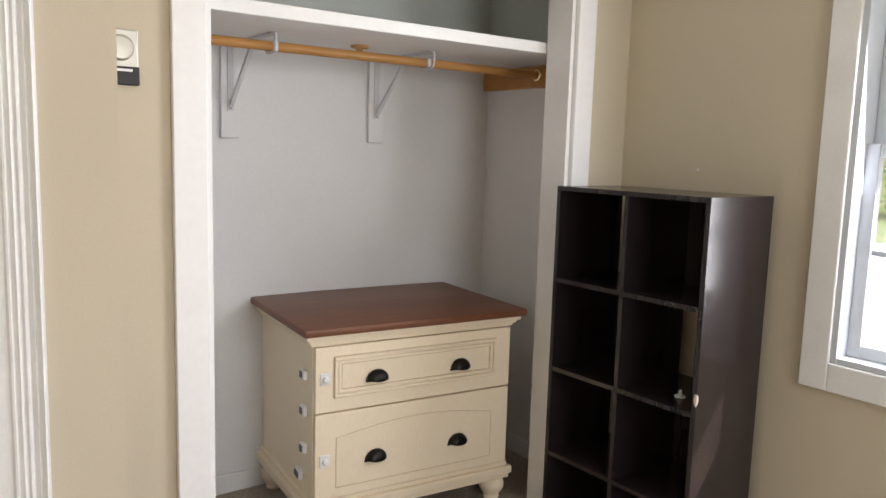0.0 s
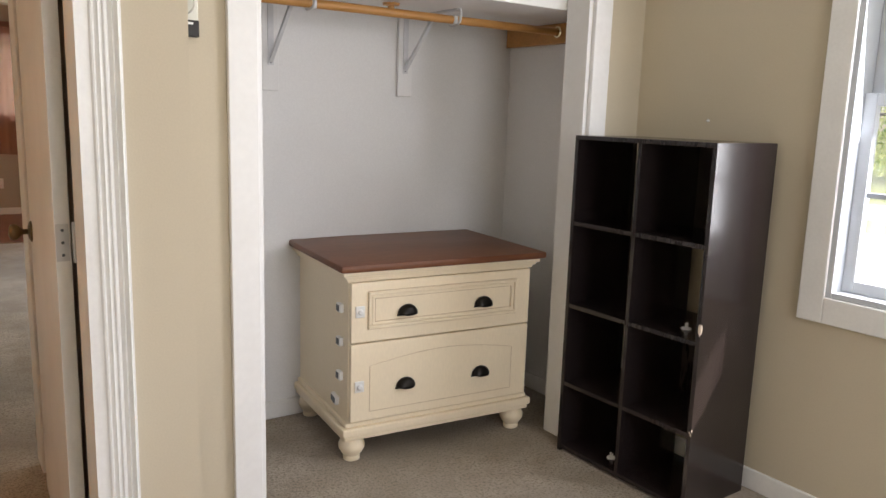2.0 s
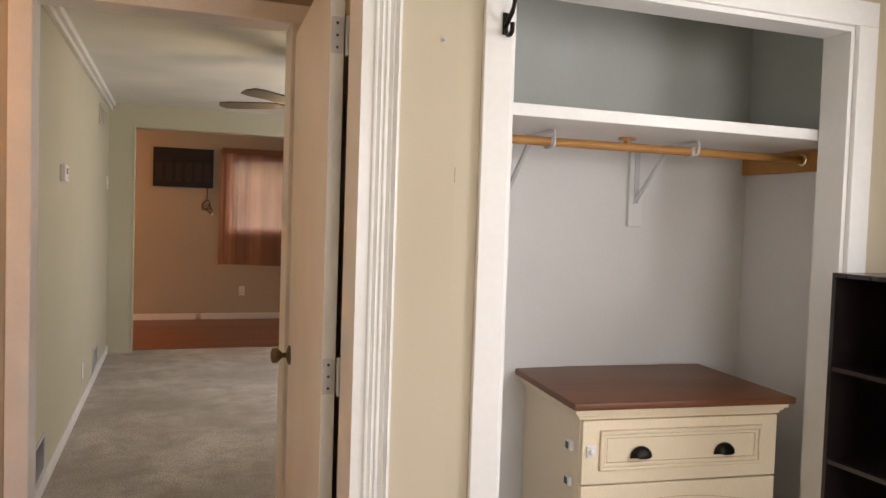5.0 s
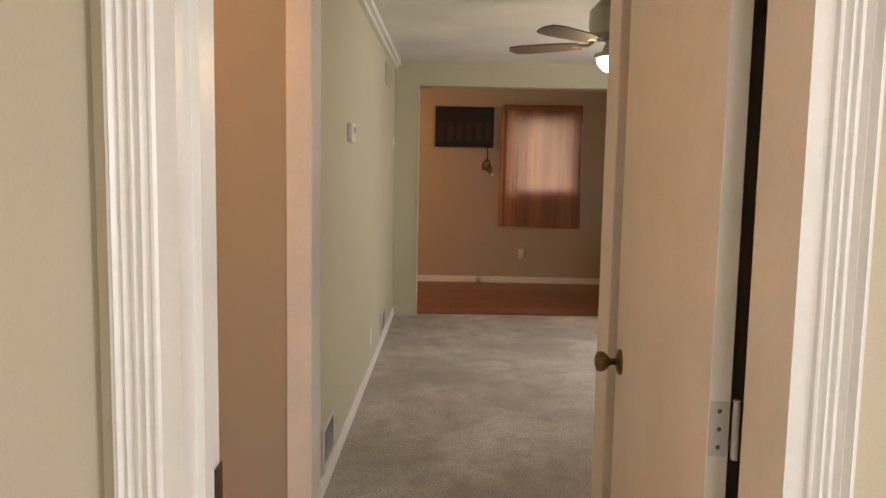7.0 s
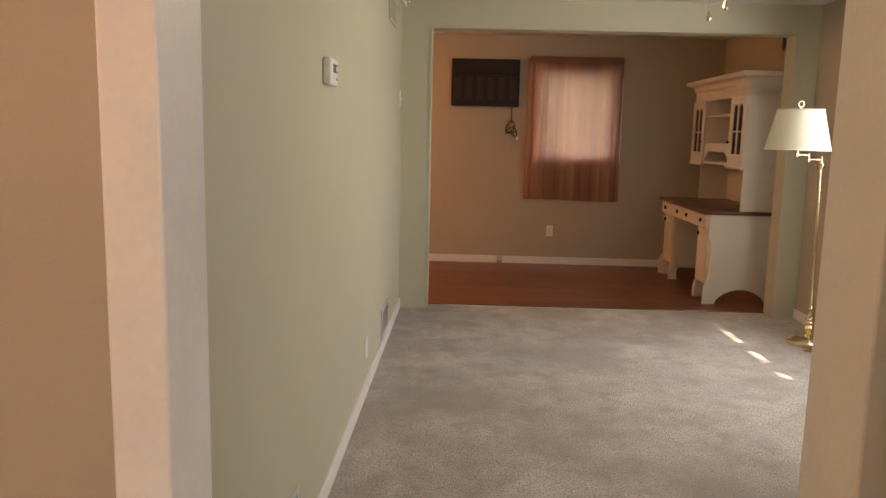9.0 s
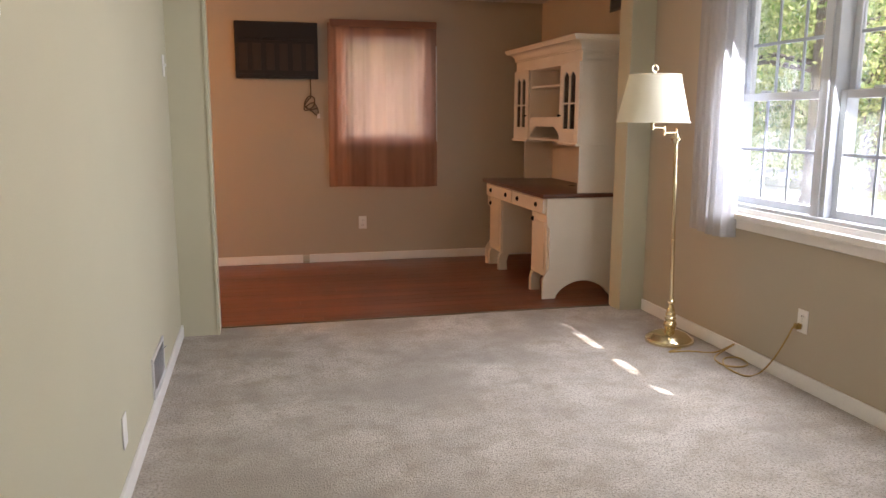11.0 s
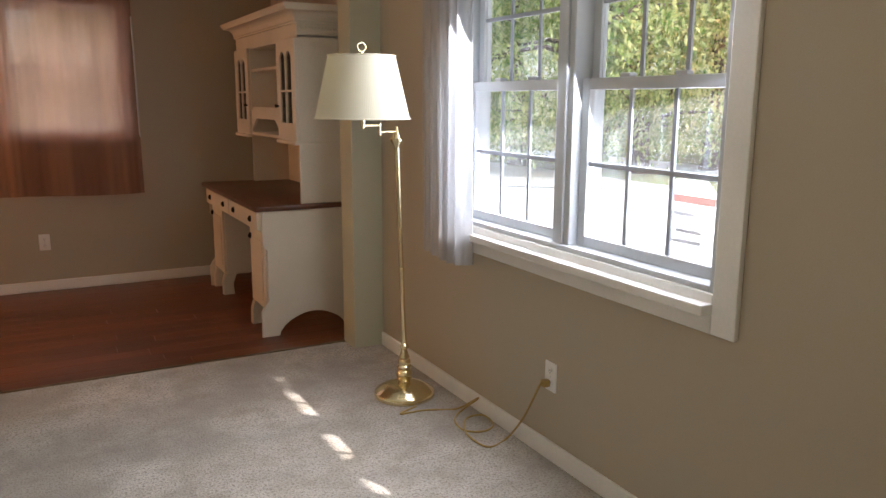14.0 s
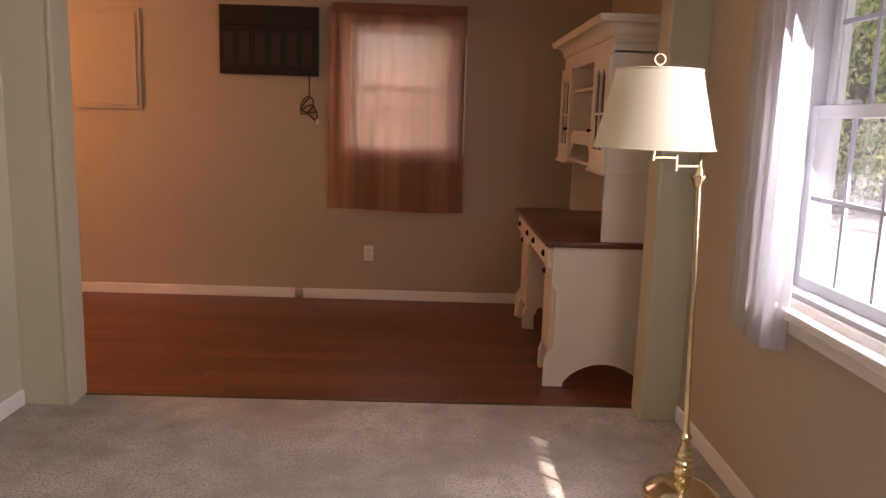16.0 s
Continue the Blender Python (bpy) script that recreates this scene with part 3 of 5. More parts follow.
def dining_window():
    w = thing("window_3", "white double-hung window behind a blind and curtain", "window", kind="structure")
    x0, x1, z0, z1 = W3
    t = 0.07
    for a in ((x0 - t, x0, z0 - t, z1 + t), (x1, x1 + t, z0 - t, z1 + t), (x0, x1, z1, z1 + t), (x0, x1, z0 - t, z0)):
        part("casing", B(a[0], a[1], 10.582, 10.6, a[2], a[3], bevel=0.003), WHITE, w)
    zm = (z0 + z1) / 2
    for za, zb, y in ((z0, zm + 0.02, 10.66), (zm - 0.02, z1, 10.69)):
        s = part("sash", B(x0, x0 + 0.04, y, y + 0.03, za, zb, bevel=0.003), VINYL, w)
        for a in ((x1 - 0.04, x1, za, zb), (x0 + 0.04, x1 - 0.04, za, za + 0.04), (x0 + 0.04, x1 - 0.04, zb - 0.04, zb)):
            part("rail", B(a[0], a[1], y, y + 0.03, a[2], a[3], bevel=0.003), VINYL, s)
        g = part("pane", B(x0 + 0.04, x1 - 0.04, y + 0.012, y + 0.016, za + 0.04, zb - 0.04), GLASS, s)
        g.visible_shadow = False


dining_window()

# ---- bedroom things ----


def cup_pull(parent, x, z, y):
    bm = bmesh.new()
    n, k = 14, 5
    rows = []
    for j in range(k + 1):
        b = j / k * math.pi / 2
        rows.append([bm.verts.new((x + 0.041 * math.cos(math.pi * i / n) * (0.25 + 0.75 * math.cos(b)), y - 0.028 * math.sin(b) - 0.002, z - 0.018 + 0.034 * math.sin(math.pi * i / n) * math.cos(b) + 0.006 * math.cos(b))) for i in range(n + 1)])
    for lo, hi in zip(rows, rows[1:]):
        for i in range(n):
            bm.faces.new((lo[i], lo[i + 1], hi[i + 1], hi[i]))
    me = part("pull", bm, ORB, parent, "dark bronze cup pull", smooth=60)
    mod = me.modifiers.new("wall", "SOLIDIFY")
    mod.thickness = 0.003
    box_bm = B(x - 0.043, x + 0.043, y - 0.004, y, z - 0.022, z - 0.014, bevel=0.001)
    part("rim", box_bm, ORB, me)
    return me


def file_cabinet():
    """Two-drawer cabinet: local x along the front, y to the back, origin at the front edge's middle."""
    c = thing("file_cabinet", "cream two-drawer lateral file cabinet with brown wooden top in the closet", "cabinet", 1.420, 2.665, 0, -5.5)
    w, d = 0.40, 0.60
    part("body", B(-w, w, 0.03, d, 0.13, 0.735, bevel=0.003), CREAM, c)
    bm = bmesh.new()
    box(bm, -w - 0.05, w + 0.05, -0.03, d + 0.02, 0.755, 0.783, bevel=0.008)
    part("top", bm, BROWN_TOP, c, "brown stained wooden top", smooth=40)
    bm = bmesh.new()
    for i, (o, z0, z1) in enumerate(((0.012, 0.712, 0.726), (0.022, 0.725, 0.738), (0.034, 0.737, 0.7555))):
        box(bm, -w - o, w + o, 0.03 - o - 0.004, d, z0, z1, bevel=0.004)
    part("cornice", bm, CREAM, c)
    bm = bmesh.new()
    for o, z0, z1 in ((0.012, 0.145, 0.165), (0.028, 0.115, 0.146), (0.02, 0.095, 0.116)):
        box(bm, -w - o, w + o, 0.03 - o, d, z0, z1, bevel=0.006)
    part("base_moulding", bm, CREAM, c)
    foot = [(0.026, 0), (0.032, 0.004), (0.033, 0.016), (0.030, 0.022), (0.040, 0.034), (0.050, 0.052), (0.051, 0.066), (0.044, 0.084), (0.034, 0.096)]
    for x in (-w + 0.03, w - 0.03):
        for y in (0.06, d - 0.06):
            part("foot", lathe(bmesh.new(), foot, (x, y, 0.0)), CREAM, c, smooth=40)
    up = part("drawer", B(-w + 0.003, w - 0.003, 0.008, 0.032, 0.480, 0.709, bevel=0.003), CREAM, c)
    bm = bmesh.new()
    for o, h in ((0.0, 0.010), (0.014, 0.006)):
        for a in ((-0.33 + o, 0.33 - o, 0.672 - o - 0.012, 0.672 - o), (-0.33 + o, 0.33 - o, 0.53 + o, 0.542 + o), (-0.33 + o, -0.318 + o, 0.542 + o, 0.66 - o), (0.318 - o, 0.33 - o, 0.542 + o, 0.66 - o)):
            box(bm, a[0], a[1], 0.008 - h, 0.008, a[2], a[3], bevel=0.003)
    part("panel_moulding", bm, CREAM, up)
    for o in (-0.001, 0.0275):
        bm = bmesh.new()
        for a in ((-0.33 + o, 0.33 - o, 0.671 - o, 0.674 - o), (-0.33 + o, 0.33 - o, 0.528 + o, 0.531 + o), (-0.331 + o, -0.328 + o, 0.53 + o, 0.672 - o), (0.328 - o, 0.331 - o, 0.53 + o, 0.672 - o)):
            box(bm, a[0], a[1], 0.0068, 0.008, a[2], a[3])
        part("glazed_groove", bm, GLAZE, up, "brown glaze in the moulding")
    low = part("drawer", B(-w + 0.003, w - 0.003, 0.008, 0.032, 0.170, 0.474, bevel=0.003), CREAM, c)
    arch = [(-0.32 + 0.64 * i / 16, 0.385 + 0.035 * math.sin(math.pi * i / 16)) for i in range(17)]
    line = [(-0.32, 0.0, 0.205), (0.32, 0.0, 0.205)] + [(u, 0.0, v) for u, v in reversed(arch)] + [(-0.32, 0.0, 0.205)]
    part("panel_groove", tube(bmesh.new(), [(u, 0.0075, v) for u, _, v in line], 0.0011, 6), GLAZE, low)
    for x in (-0.17, 0.17):
        cup_pull(up, x, 0.592, 0.004)
        cup_pull(low, x, 0.300, 0.008)
    for z, p in ((0.60, up), (0.31, low)):
        bm = B(-0.382, -0.345, 0.001, 0.008, z - 0.022, z + 0.022, bevel=0.003)
        lathe(bm, [(0.011, 0), (0.011, 0.008), (0.006, 0.012)], (-0.364, 0.001, z), 14, pose(0, 0, 0, 90))
        part("safety_latch_plate", bm, PLASTIC, p, "white plastic child latch plate")
    for z in (0.60, 0.47, 0.335):
        k = part("latch_anchor", B(-w - 0.016, -w, 0.075, 0.115, z - 0.017, z + 0.017, bevel=0.003), PLASTIC, c, "white and grey plastic latch anchor")
        part("latch_face", B(-w - 0.019, -w - 0.016, 0.084, 0.108, z - 0.012, z + 0.012, bevel=0.001), GREY_PLASTIC, k)
    k = part("latch_anchor", box(bmesh.new(), -0.016, 0, -0.026, 0.026, -0.017, 0.017, 0.003, pose(-w, 0.14, 0.225, 8)), PLASTIC, c, "white and grey plastic latch anchor")
    part("latch_face", box(bmesh.new(), -0.019, -0.016, -0.019, 0.019, -0.011, 0.011, 0.001, pose(-w, 0.14, 0.225, 8)), GREY_PLASTIC, k)


file_cabinet()


def cube_bookcase():
    """Eight-cube shelf: local x along the front, y to the back."""
    W, D, H, T = 0.62, 0.335, 1.265, 0.016
    c = thing("cube_bookcase", "espresso laminate eight-cube bookcase, chipped edges, partly backed", "bookcase", 1.8215, 2.107, 0, -89)
    a, b = -W / 2, W / 2
    for x in (a, b - T):
        part("side_panel", B(x, x + T, 0, D, 0, H - T, bevel=0.001), ESPRESSO, c)
    part("top_panel", B(a, b, 0, D, H - T, H, bevel=0.001), ESPRESSO, c)
    part("bottom_panel", B(a + T, b - T, 0.002, D, 0.012, 0.012 + T, bevel=0.001), ESPRESSO, c)
    part("divider", B(-T / 2, T / 2, 0.002, D, 0.028, H - T, bevel=0.001), ESPRESSO, c)
    levels = (0.02, 0.285, 0.605, 0.930, H - T / 2)
    for z in levels[1:4]:
        for x0, x1 in ((a + T, -T / 2), (T / 2, b - T)):
            part("shelf", B(x0, x1, 0.002, D, z - T / 2, z + T / 2, bevel=0.001), ESPRESSO, c)
    # thin back boards, some short of the divider
    back = {(0, 3): (0.07, 1.0), (1, 3): (0.0, 1.0), (0, 2): (0.0, 1.0), (1, 2): (0.22, 1.0), (0, 1): (0.07, 1.0), (1, 1): (0.0, 1.0), (0, 0): (0.0, 1.0), (1, 0): (0.22, 1.0)}
    for (i, j), (u0, u1) in back.items():
        x0, x1 = ((a + T, -T / 2), (T / 2, b - T))[i]
        z0, z1 = levels[j] + T / 2, levels[j + 1] - T / 2
        part("back_board", B(x0 + (x1 - x0) * u0, x0 + (x1 - x0) * u1, D - 0.006, D - 0.002, z0, z1), ESPRESSO, c)
    for z, s in ((0.655, 0.018), (0.30, 0.012)):
        bm = bmesh.new()
        bmesh.ops.create_icosphere(bm, subdivisions=2, radius=s)
        for v in bm.verts:
            v.co = Vector((v.co.x * 0.35 + b - 0.004, v.co.y * 0.35 + 0.003, v.co.z * 1.3 + z)) + 0.004 * noise.noise_vector(v.co * 90)
        part("chipped_edge", bm, CHIP, c, "chip showing pale board")
    return c


cube_bookcase()


def outlet_cap(x, y, z, rz):
    o = thing("outlet_safety_cap", "clear white plastic outlet safety cap lying on a shelf", "outlet cap", x, y, z, rz)
    bm = lathe(bmesh.new(), [(0.017, 0), (0.018, 0.002), (0.016, 0.005)], seg=16)
    for u in (-0.007, 0.007):
        box(bm, u - 0.001, u + 0.001, -0.003, 0.003, 0.005, 0.022)
    part("cap", bm, PLASTIC, o)


outlet_cap(1.93, 1.93, 0.6135, 20)
outlet_cap(1.90, 2.20, 0.0285, 70)


def closet_fittings():
    s = thing("closet_shelf", "white painted wooden closet shelf", "shelf", 1.32, 2.6, 1.745)
    part("board", B(-0.87, 0.868, 0.018, 0.69, 0, 0.039, bevel=0.002), WORN_WHITE, s)
    part("front_edge", B(-0.87, 0.868, 0, 0.018, -0.001, 0.04, bevel=0.003), WORN_WHITE, s)
    p = thing("shelf_cleat", "stained pine cleat under the closet shelf", "cleat", 2.17, 2.95, 1.655)
    part("board", B(-0.012, 0.019, -0.33, 0.335, 0, 0.088, bevel=0.002), ROD_WOOD, p)
    k = thing("closet_rod", "honey pine closet rod in metal hooks", "closet rod", 1.3, 2.92, 1.705)
    part("rod", tube(bmesh.new(), [(-0.85, 0, 0), (0.855, 0, 0)], 0.0165, 18), ROD_WOOD, k, smooth=50)
    for x in (-0.335, 0.285):
        part("clip", B(x - 0.008, x + 0.012, -0.0185, 0.0185, -0.0185, 0.0185, bevel=0.006), STEEL, k, "white metal hook")
    sock = lathe(bmesh.new(), [(0.026, 0), (0.026, 0.004), (0.019, 0.008), (0.019, 0.016)], (0.857, 0, 0), 16, pose(0, 0, 0, 0, -90))
    part("end_socket", sock, BRASS, k, "small brass socket")
    d = thing("wooden_peg_disc", "round wooden disc screwed under the closet shelf", "wooden disc", 1.31, 2.95, 1.722)
    part("disc", lathe(bmesh.new(), [(0.012, 0), (0.013, 0.012), (0.032, 0.014), (0.034, 0.0225)], seg=20), ROD_WOOD, d, smooth=40)
    for x in (0.945, 1.575):
        b = thing("shelf_bracket", "white metal shelf bracket on a painted batten", "bracket", x, 3.288, 1.40, group="closet shelf brackets")
        part("batten", B(-0.035, 0.035, -0.018, 0, 0, 0.342, bevel=0.003), CLOSET_PAINT, b)
        part("wall_leg", B(-0.012, 0.012, -0.022, -0.018, 0.10, 0.343), STEEL, b)
        part("arm", B(-0.011, 0.011, -0.42, -0.018, 0.337, 0.3445), STEEL, b)
        bm = bmesh.new()
        prism(bm, [(-0.024, 0.11), (-0.018, 0.125), (-0.24, 0.338), (-0.262, 0.338)], "x", -0.007, 0.007)
        part("brace", bm, STEEL, b)
        part("hook", tube(bmesh.new(), smooth_path([(0, -0.40, 0.34), (0, -0.43, 0.335), (0, -0.425, 0.29), (0, -0.37, 0.282), (0, -0.345, 0.30)]), 0.005, 8), STEEL, b)
        part("screw", lathe(bmesh.new(), [(0.005, 0), (0.004, 0.002)], (0, -0.022, 0.112), 10, pose(0, 0, 0, 90)), BLACK, b)


closet_fittings()


def coat_hook():
    h = thing("coat_hook", "black bronze double coat hook on the closet trim", "hook", 0.555, 2.449, 1.985)
    part("plate", B(-0.009, 0.009, -0.005, 0, -0.035, 0.03, bevel=0.003), ORB, h)
    part("prong", tube(bmesh.new(), smooth_path([(0, -0.003, -0.01), (0, -0.02, 0.0), (0, -0.05, 0.025), (0, -0.065, 0.055), (0, -0.06, 0.075)]), [0.007] * 13 + [0.006] * 12, 10), ORB, h, smooth=60)
    part("prong", tube(bmesh.new(), smooth_path([(0, -0.003, -0.02), (0, -0.025, -0.04), (0, -0.05, -0.035), (0, -0.052, -0.01)]), 0.007, 10), ORB, h, smooth=60)
    part("knob", lathe(bmesh.new(), [(0.004, -0.006), (0.010, 0.0), (0.004, 0.008)], (0, -0.06, 0.075), 12), ORB, h, smooth=60)


coat_hook()


def bedroom_thermostat():
    t = thing("thermostat", "brushed silver round-dial thermostat with black lower cover", "thermostat", 0.374, 2.47, 1.515)
    part("back_plate", B(-0.042, 0.04, -0.018, 0, 0, 0.13, bevel=0.003), SILVER, t)
    part("dial", lathe(bmesh.new(), [(0.031, 0), (0.031, 0.008), (0.026, 0.014), (0.012, 0.015)], (-0.002, -0.018, 0.085), 28, pose(0, 0, 0, 90)), SILVER, t, smooth=40)
    part("cover", B(-0.043, 0.041, -0.022, -0.001, -0.002, 0.042, bevel=0.002), BLACK, t)
    part("lever_slot", B(-0.028, 0.024, -0.024, -0.022, 0.030, 0.036), PLASTIC, t)


bedroom_thermostat()


def wall_nail(x, y, z, rx, rz):
    n = thing("wall_anchor", "small metal screw anchor stuck in the wall", "screw", x, y, z)
    part("anchor", lathe(bmesh.new(), [(0.006, 0), (0.006, 0.003), (0.003, 0.004), (0.003, 0.010)], (0, 0, 0), 10, pose(0, 0, 0, rx, 0, rz)), STEEL, n)


wall_nail(WX, 2.125, 1.335, 90, -90)
wall_nail(0.245, 2.10, 1.83, 90, 0)


def bedroom_door():
    d = thing("door_1", "white painted flush door standing open into the hall, bronze knob", "door", 0.046, 2.285, 0.012, -2.2, kind="structure")
    part("leaf", B(-0.035, 0.0, 0.0, 0.80, 0, 2.02, bevel=0.002), WHITE, d)
    for side, sx in ((-0.035, -1), (0.0, 1)):
        knob = part("knob", lathe(bmesh.new(), [(0.009, 0), (0.009, 0.020), (0.016, 0.026), (0.025, 0.036), (0.027, 0.046), (0.024, 0.055), (0.012, 0.060)], (side + sx * 0.006, 0.74, 0.905), 24, pose(0, 0, 0, 0, 90 * sx)), OLD_BRASS, d, "aged bronze knob", smooth=50)
        part("rose", lathe(bmesh.new(), [(0.034, 0), (0.033, 0.005), (0.022, 0.010), (0.014, 0.012)], (side, 0.74, 0.905), 24, pose(0, 0, 0, 0, 90 * sx)), OLD_BRASS, knob, smooth=50)
    part("latch_plate", B(-0.030, -0.005, 0.80, 0.802, 0.875, 0.935), OLD_BRASS, d)
    for z in (0.18, 0.94, 1.80):
        h = part("hinge", B(-0.033, -0.004, -0.003, 0.0, z, z + 0.09), STEEL, d, "paint-covered hinge")
        bm = bmesh.new()
        tube(bm, [(0.008, -0.004, z - 0.004), (0.008, -0.004, z + 0.094)], 0.006, 10)
        part("pin", bm, STEEL, h)
        for q in (0.015, 0.045, 0.075):
            part("screw", lathe(bmesh.new(), [(0.004, 0), (0.003, 0.0015)], (-0.018, -0.003, z + q), 8, pose(0, 0, 0, 90)), GREY_PLASTIC, h)
    structure("strike_plate", [(-0.757, -0.754, 2.19, 2.225, 0.89, 0.95)], OLD_BRASS, "bronze strike plate in the door jamb")


bedroom_door()

# ---- bathroom things ----


def bathroom():
    v = thing("vanity_cabinet", "dark stained oak vanity cabinet with arched door panels", "vanity", -2.25, 4.27, 0)
    part("body", B(-0.43, 0.40, 0.02, 0.5, 0.0, 0.78, bevel=0.003), VANITY_WOOD, v)
    for x0, x1 in ((-0.41, -0.02), (0.0, 0.33)):
        dr = part("door", B(x0, x1, 0.0, 0.02, 0.10, 0.74, bevel=0.003), VANITY_WOOD, v)
        arch = [(x0 + 0.06 + (x1 - x0 - 0.12) * i / 12, 0.60 + 0.06 * math.sin(math.pi * i / 12)) for i in range(13)]
        part("raised_panel", prism(bmesh.new(), [(x0 + 0.06, 0.17), (x1 - 0.06, 0.17)] + arch[::-1], "y", -0.007, 0.0, 0.003), VANITY_WOOD, dr)
        for z in (0.18, 0.62):
            part("hinge", B(x1 - 0.002, x1 + 0.012, -0.006, 0.018, z, z + 0.05, bevel=0.002), OLD_BRASS, dr)
    t = thing("bathroom_countertop", "cream cultured marble vanity top with basin", "countertop", -2.25, 4.25, 0.782)
    bm = B(-0.45, 0.43, -0.01, 0.525, 0, 0.036, bevel=0.006)
    part("slab", bm, MARBLE, t)
    part("backsplash", B(-0.45, 0.43, 0.50, 0.525, 0.036, 0.12, bevel=0.004), MARBLE, t)
    bm = lathe(bmesh.new(), [(0.20, 0.038), (0.19, 0.040), (0.17, 0.037), (0.10, 0.0365), (0.02, 0.0362)], (0, 0, 0), 32, Matrix.Diagonal((1.1, 0.8, 1, 1)))
    bmesh.ops.translate(bm, verts=bm.verts, vec=(0.06, 0.24, 0))
    part("basin", bm, MARBLE, t, smooth=60)
    f = thing("faucet", "brushed nickel two-handle basin faucet", "faucet", -2.06, 4.66, 0.8205)
    part("base", B(-0.075, 0.075, -0.022, 0.022, 0, 0.022, bevel=0.006), NICKEL, f)
    part("spout", tube(bmesh.new(), smooth_path([(0, 0, 0.02), (0, 0.005, 0.10), (-0.005, -0.03, 0.145), (-0.01, -0.08, 0.135), (-0.012, -0.10, 0.10)]), [0.016] * 8 + [0.013] * 17, 12), NICKEL, f, smooth=60)
    for x, s in ((-0.055, -1), (0.055, 1)):
        h = part("handle", lathe(bmesh.new(), [(0.018, 0.022), (0.013, 0.04), (0.011, 0.06), (0.014, 0.066), (0.010, 0.078)], (x, 0, 0), 14), NICKEL, f, smooth=50)
        part("lever", tube(bmesh.new(), [(x, 0, 0.070), (x + s * 0.03, -0.004, 0.074), (x + s * 0.07, -0.006, 0.076)], [0.006, 0.005, 0.007], 8), NICKEL, h, smooth=60)
    m = thing("wall_cabinet", "white shaker-panel bathroom wall cabinet", "cabinet", -2.2, 4.62, 1.19)
    part("body", B(-0.33, 0.24, 0.02, 0.16, 0, 0.61, bevel=0.003), BATH_WHITE, m)
    d = part("door", B(-0.10, 0.235, 0.008, 0.02, 0.008, 0.602, bevel=0.002), BATH_WHITE, m)
    bm = bmesh.new()
    for a in ((-0.10, -0.05, 0.008, 0.602), (0.185, 0.235, 0.008, 0.602), (-0.05, 0.185, 0.008, 0.058), (-0.05, 0.185, 0.552, 0.602)):
        box(bm, a[0], a[1], 0.0, 0.008, a[2], a[3], bevel=0.002)
    part("door_frame", bm, BATH_WHITE, d)
    part("knob", lathe(bmesh.new(), [(0.006, 0), (0.007, 0.010), (0.014, 0.018), (0.010, 0.026)], (0.205, 0.0, 0.27), 14, pose(0, 0, 0, 90)), NICKEL, d, smooth=50)
    l = thing("vanity_light", "lit vanity light bar above the wall cabinet", "wall light", -2.2, 4.77, 1.93)
    part("bar", B(-0.3, 0.25, -0.05, 0.0, -0.03, 0.03, bevel=0.006), NICKEL, l)
    for x in (-0.2, 0.0, 0.17):
        b = part("bulb", lathe(bmesh.new(), [(0.02, -0.09), (0.045, -0.07), (0.055, -0.02), (0.045, 0.02), (0.02, 0.04)], (x, -0.1, 0.05), 18), BULB, l, smooth=80)
        b.visible_shadow = False


bathroom()


def hall_light():
    l = thing("hall_ceiling_light", "lit frosted ceiling light in the small hall", "ceiling light", -1.75, 2.74, 2.40)
    part("rim", lathe(bmesh.new(), [(0.13, -0.025), (0.135, -0.01), (0.135, 0.0)], seg=28), FAN_METAL, l)
    g = part("globe", lathe(bmesh.new(), [(0.03, -0.11), (0.09, -0.09), (0.12, -0.05), (0.125, -0.025)], seg=28), KITCHEN_GLOBE, l, smooth=80)
    g.visible_shadow = False


hall_light()

# ---- living room things ----


def wall_plate(name, label, category, m, kind):
    """An outlet or switch plate: local x across, z up, front to -y."""
    o = thing(name, label, category)
    o.matrix_world = m
    part("plate", B(-0.037, 0.037, -0.006, 0, -0.06, 0.06, bevel=0.003), PLASTIC, o)
    if kind == "outlet":
        for z in (-0.024, 0.024):
            s = part("socket", prism(bmesh.new(), [(0.017 * math.cos(a) , z + 0.0145 * math.sin(a)) for a in (2 * math.pi * i / 16 for i in range(16))], "y", -0.008, -0.006), PLASTIC, o)
            for x in (-0.006, 0.006):
                part("slot", B(x - 0.0012, x + 0.0012, -0.0085, -0.008, z - 0.002, z + 0.007), BLACK, s)
            part("slot", B(-0.002, 0.002, -0.0085, -0.008, z - 0.010, z - 0.006), BLACK, s)
        part("screw", B(-0.003, 0.003, -0.0075, -0.006, -0.003, 0.003, bevel=0.001), STEEL, o)
    elif kind == "switch":
        part("toggle", B(-0.005, 0.005, -0.018, -0.006, -0.006, 0.012, bevel=0.002), PLASTIC, o)
    return o


wall_plate("wall_outlet", "white duplex outlet above the dining room baseboard", "outlet", pose(0.508, 10.599, 0.367), "outlet")
wall_plate("wall_outlet", "white duplex outlet with the lamp plugged in", "outlet", pose(WX - 0.001, 6.65, 0.345, 0, 0, -90), "outlet")
wall_plate("cable_plate", "white blank cable plate low on the wall", "wall plate", pose(LW + 0.001, 6.22, 0.25, 0, 0, 90), "blank")
wall_plate("light_switch", "off-white light switch plate by the dining opening", "light switch", pose(LW + 0.001, 8.10, 1.635, 0, 0, 90), "switch")


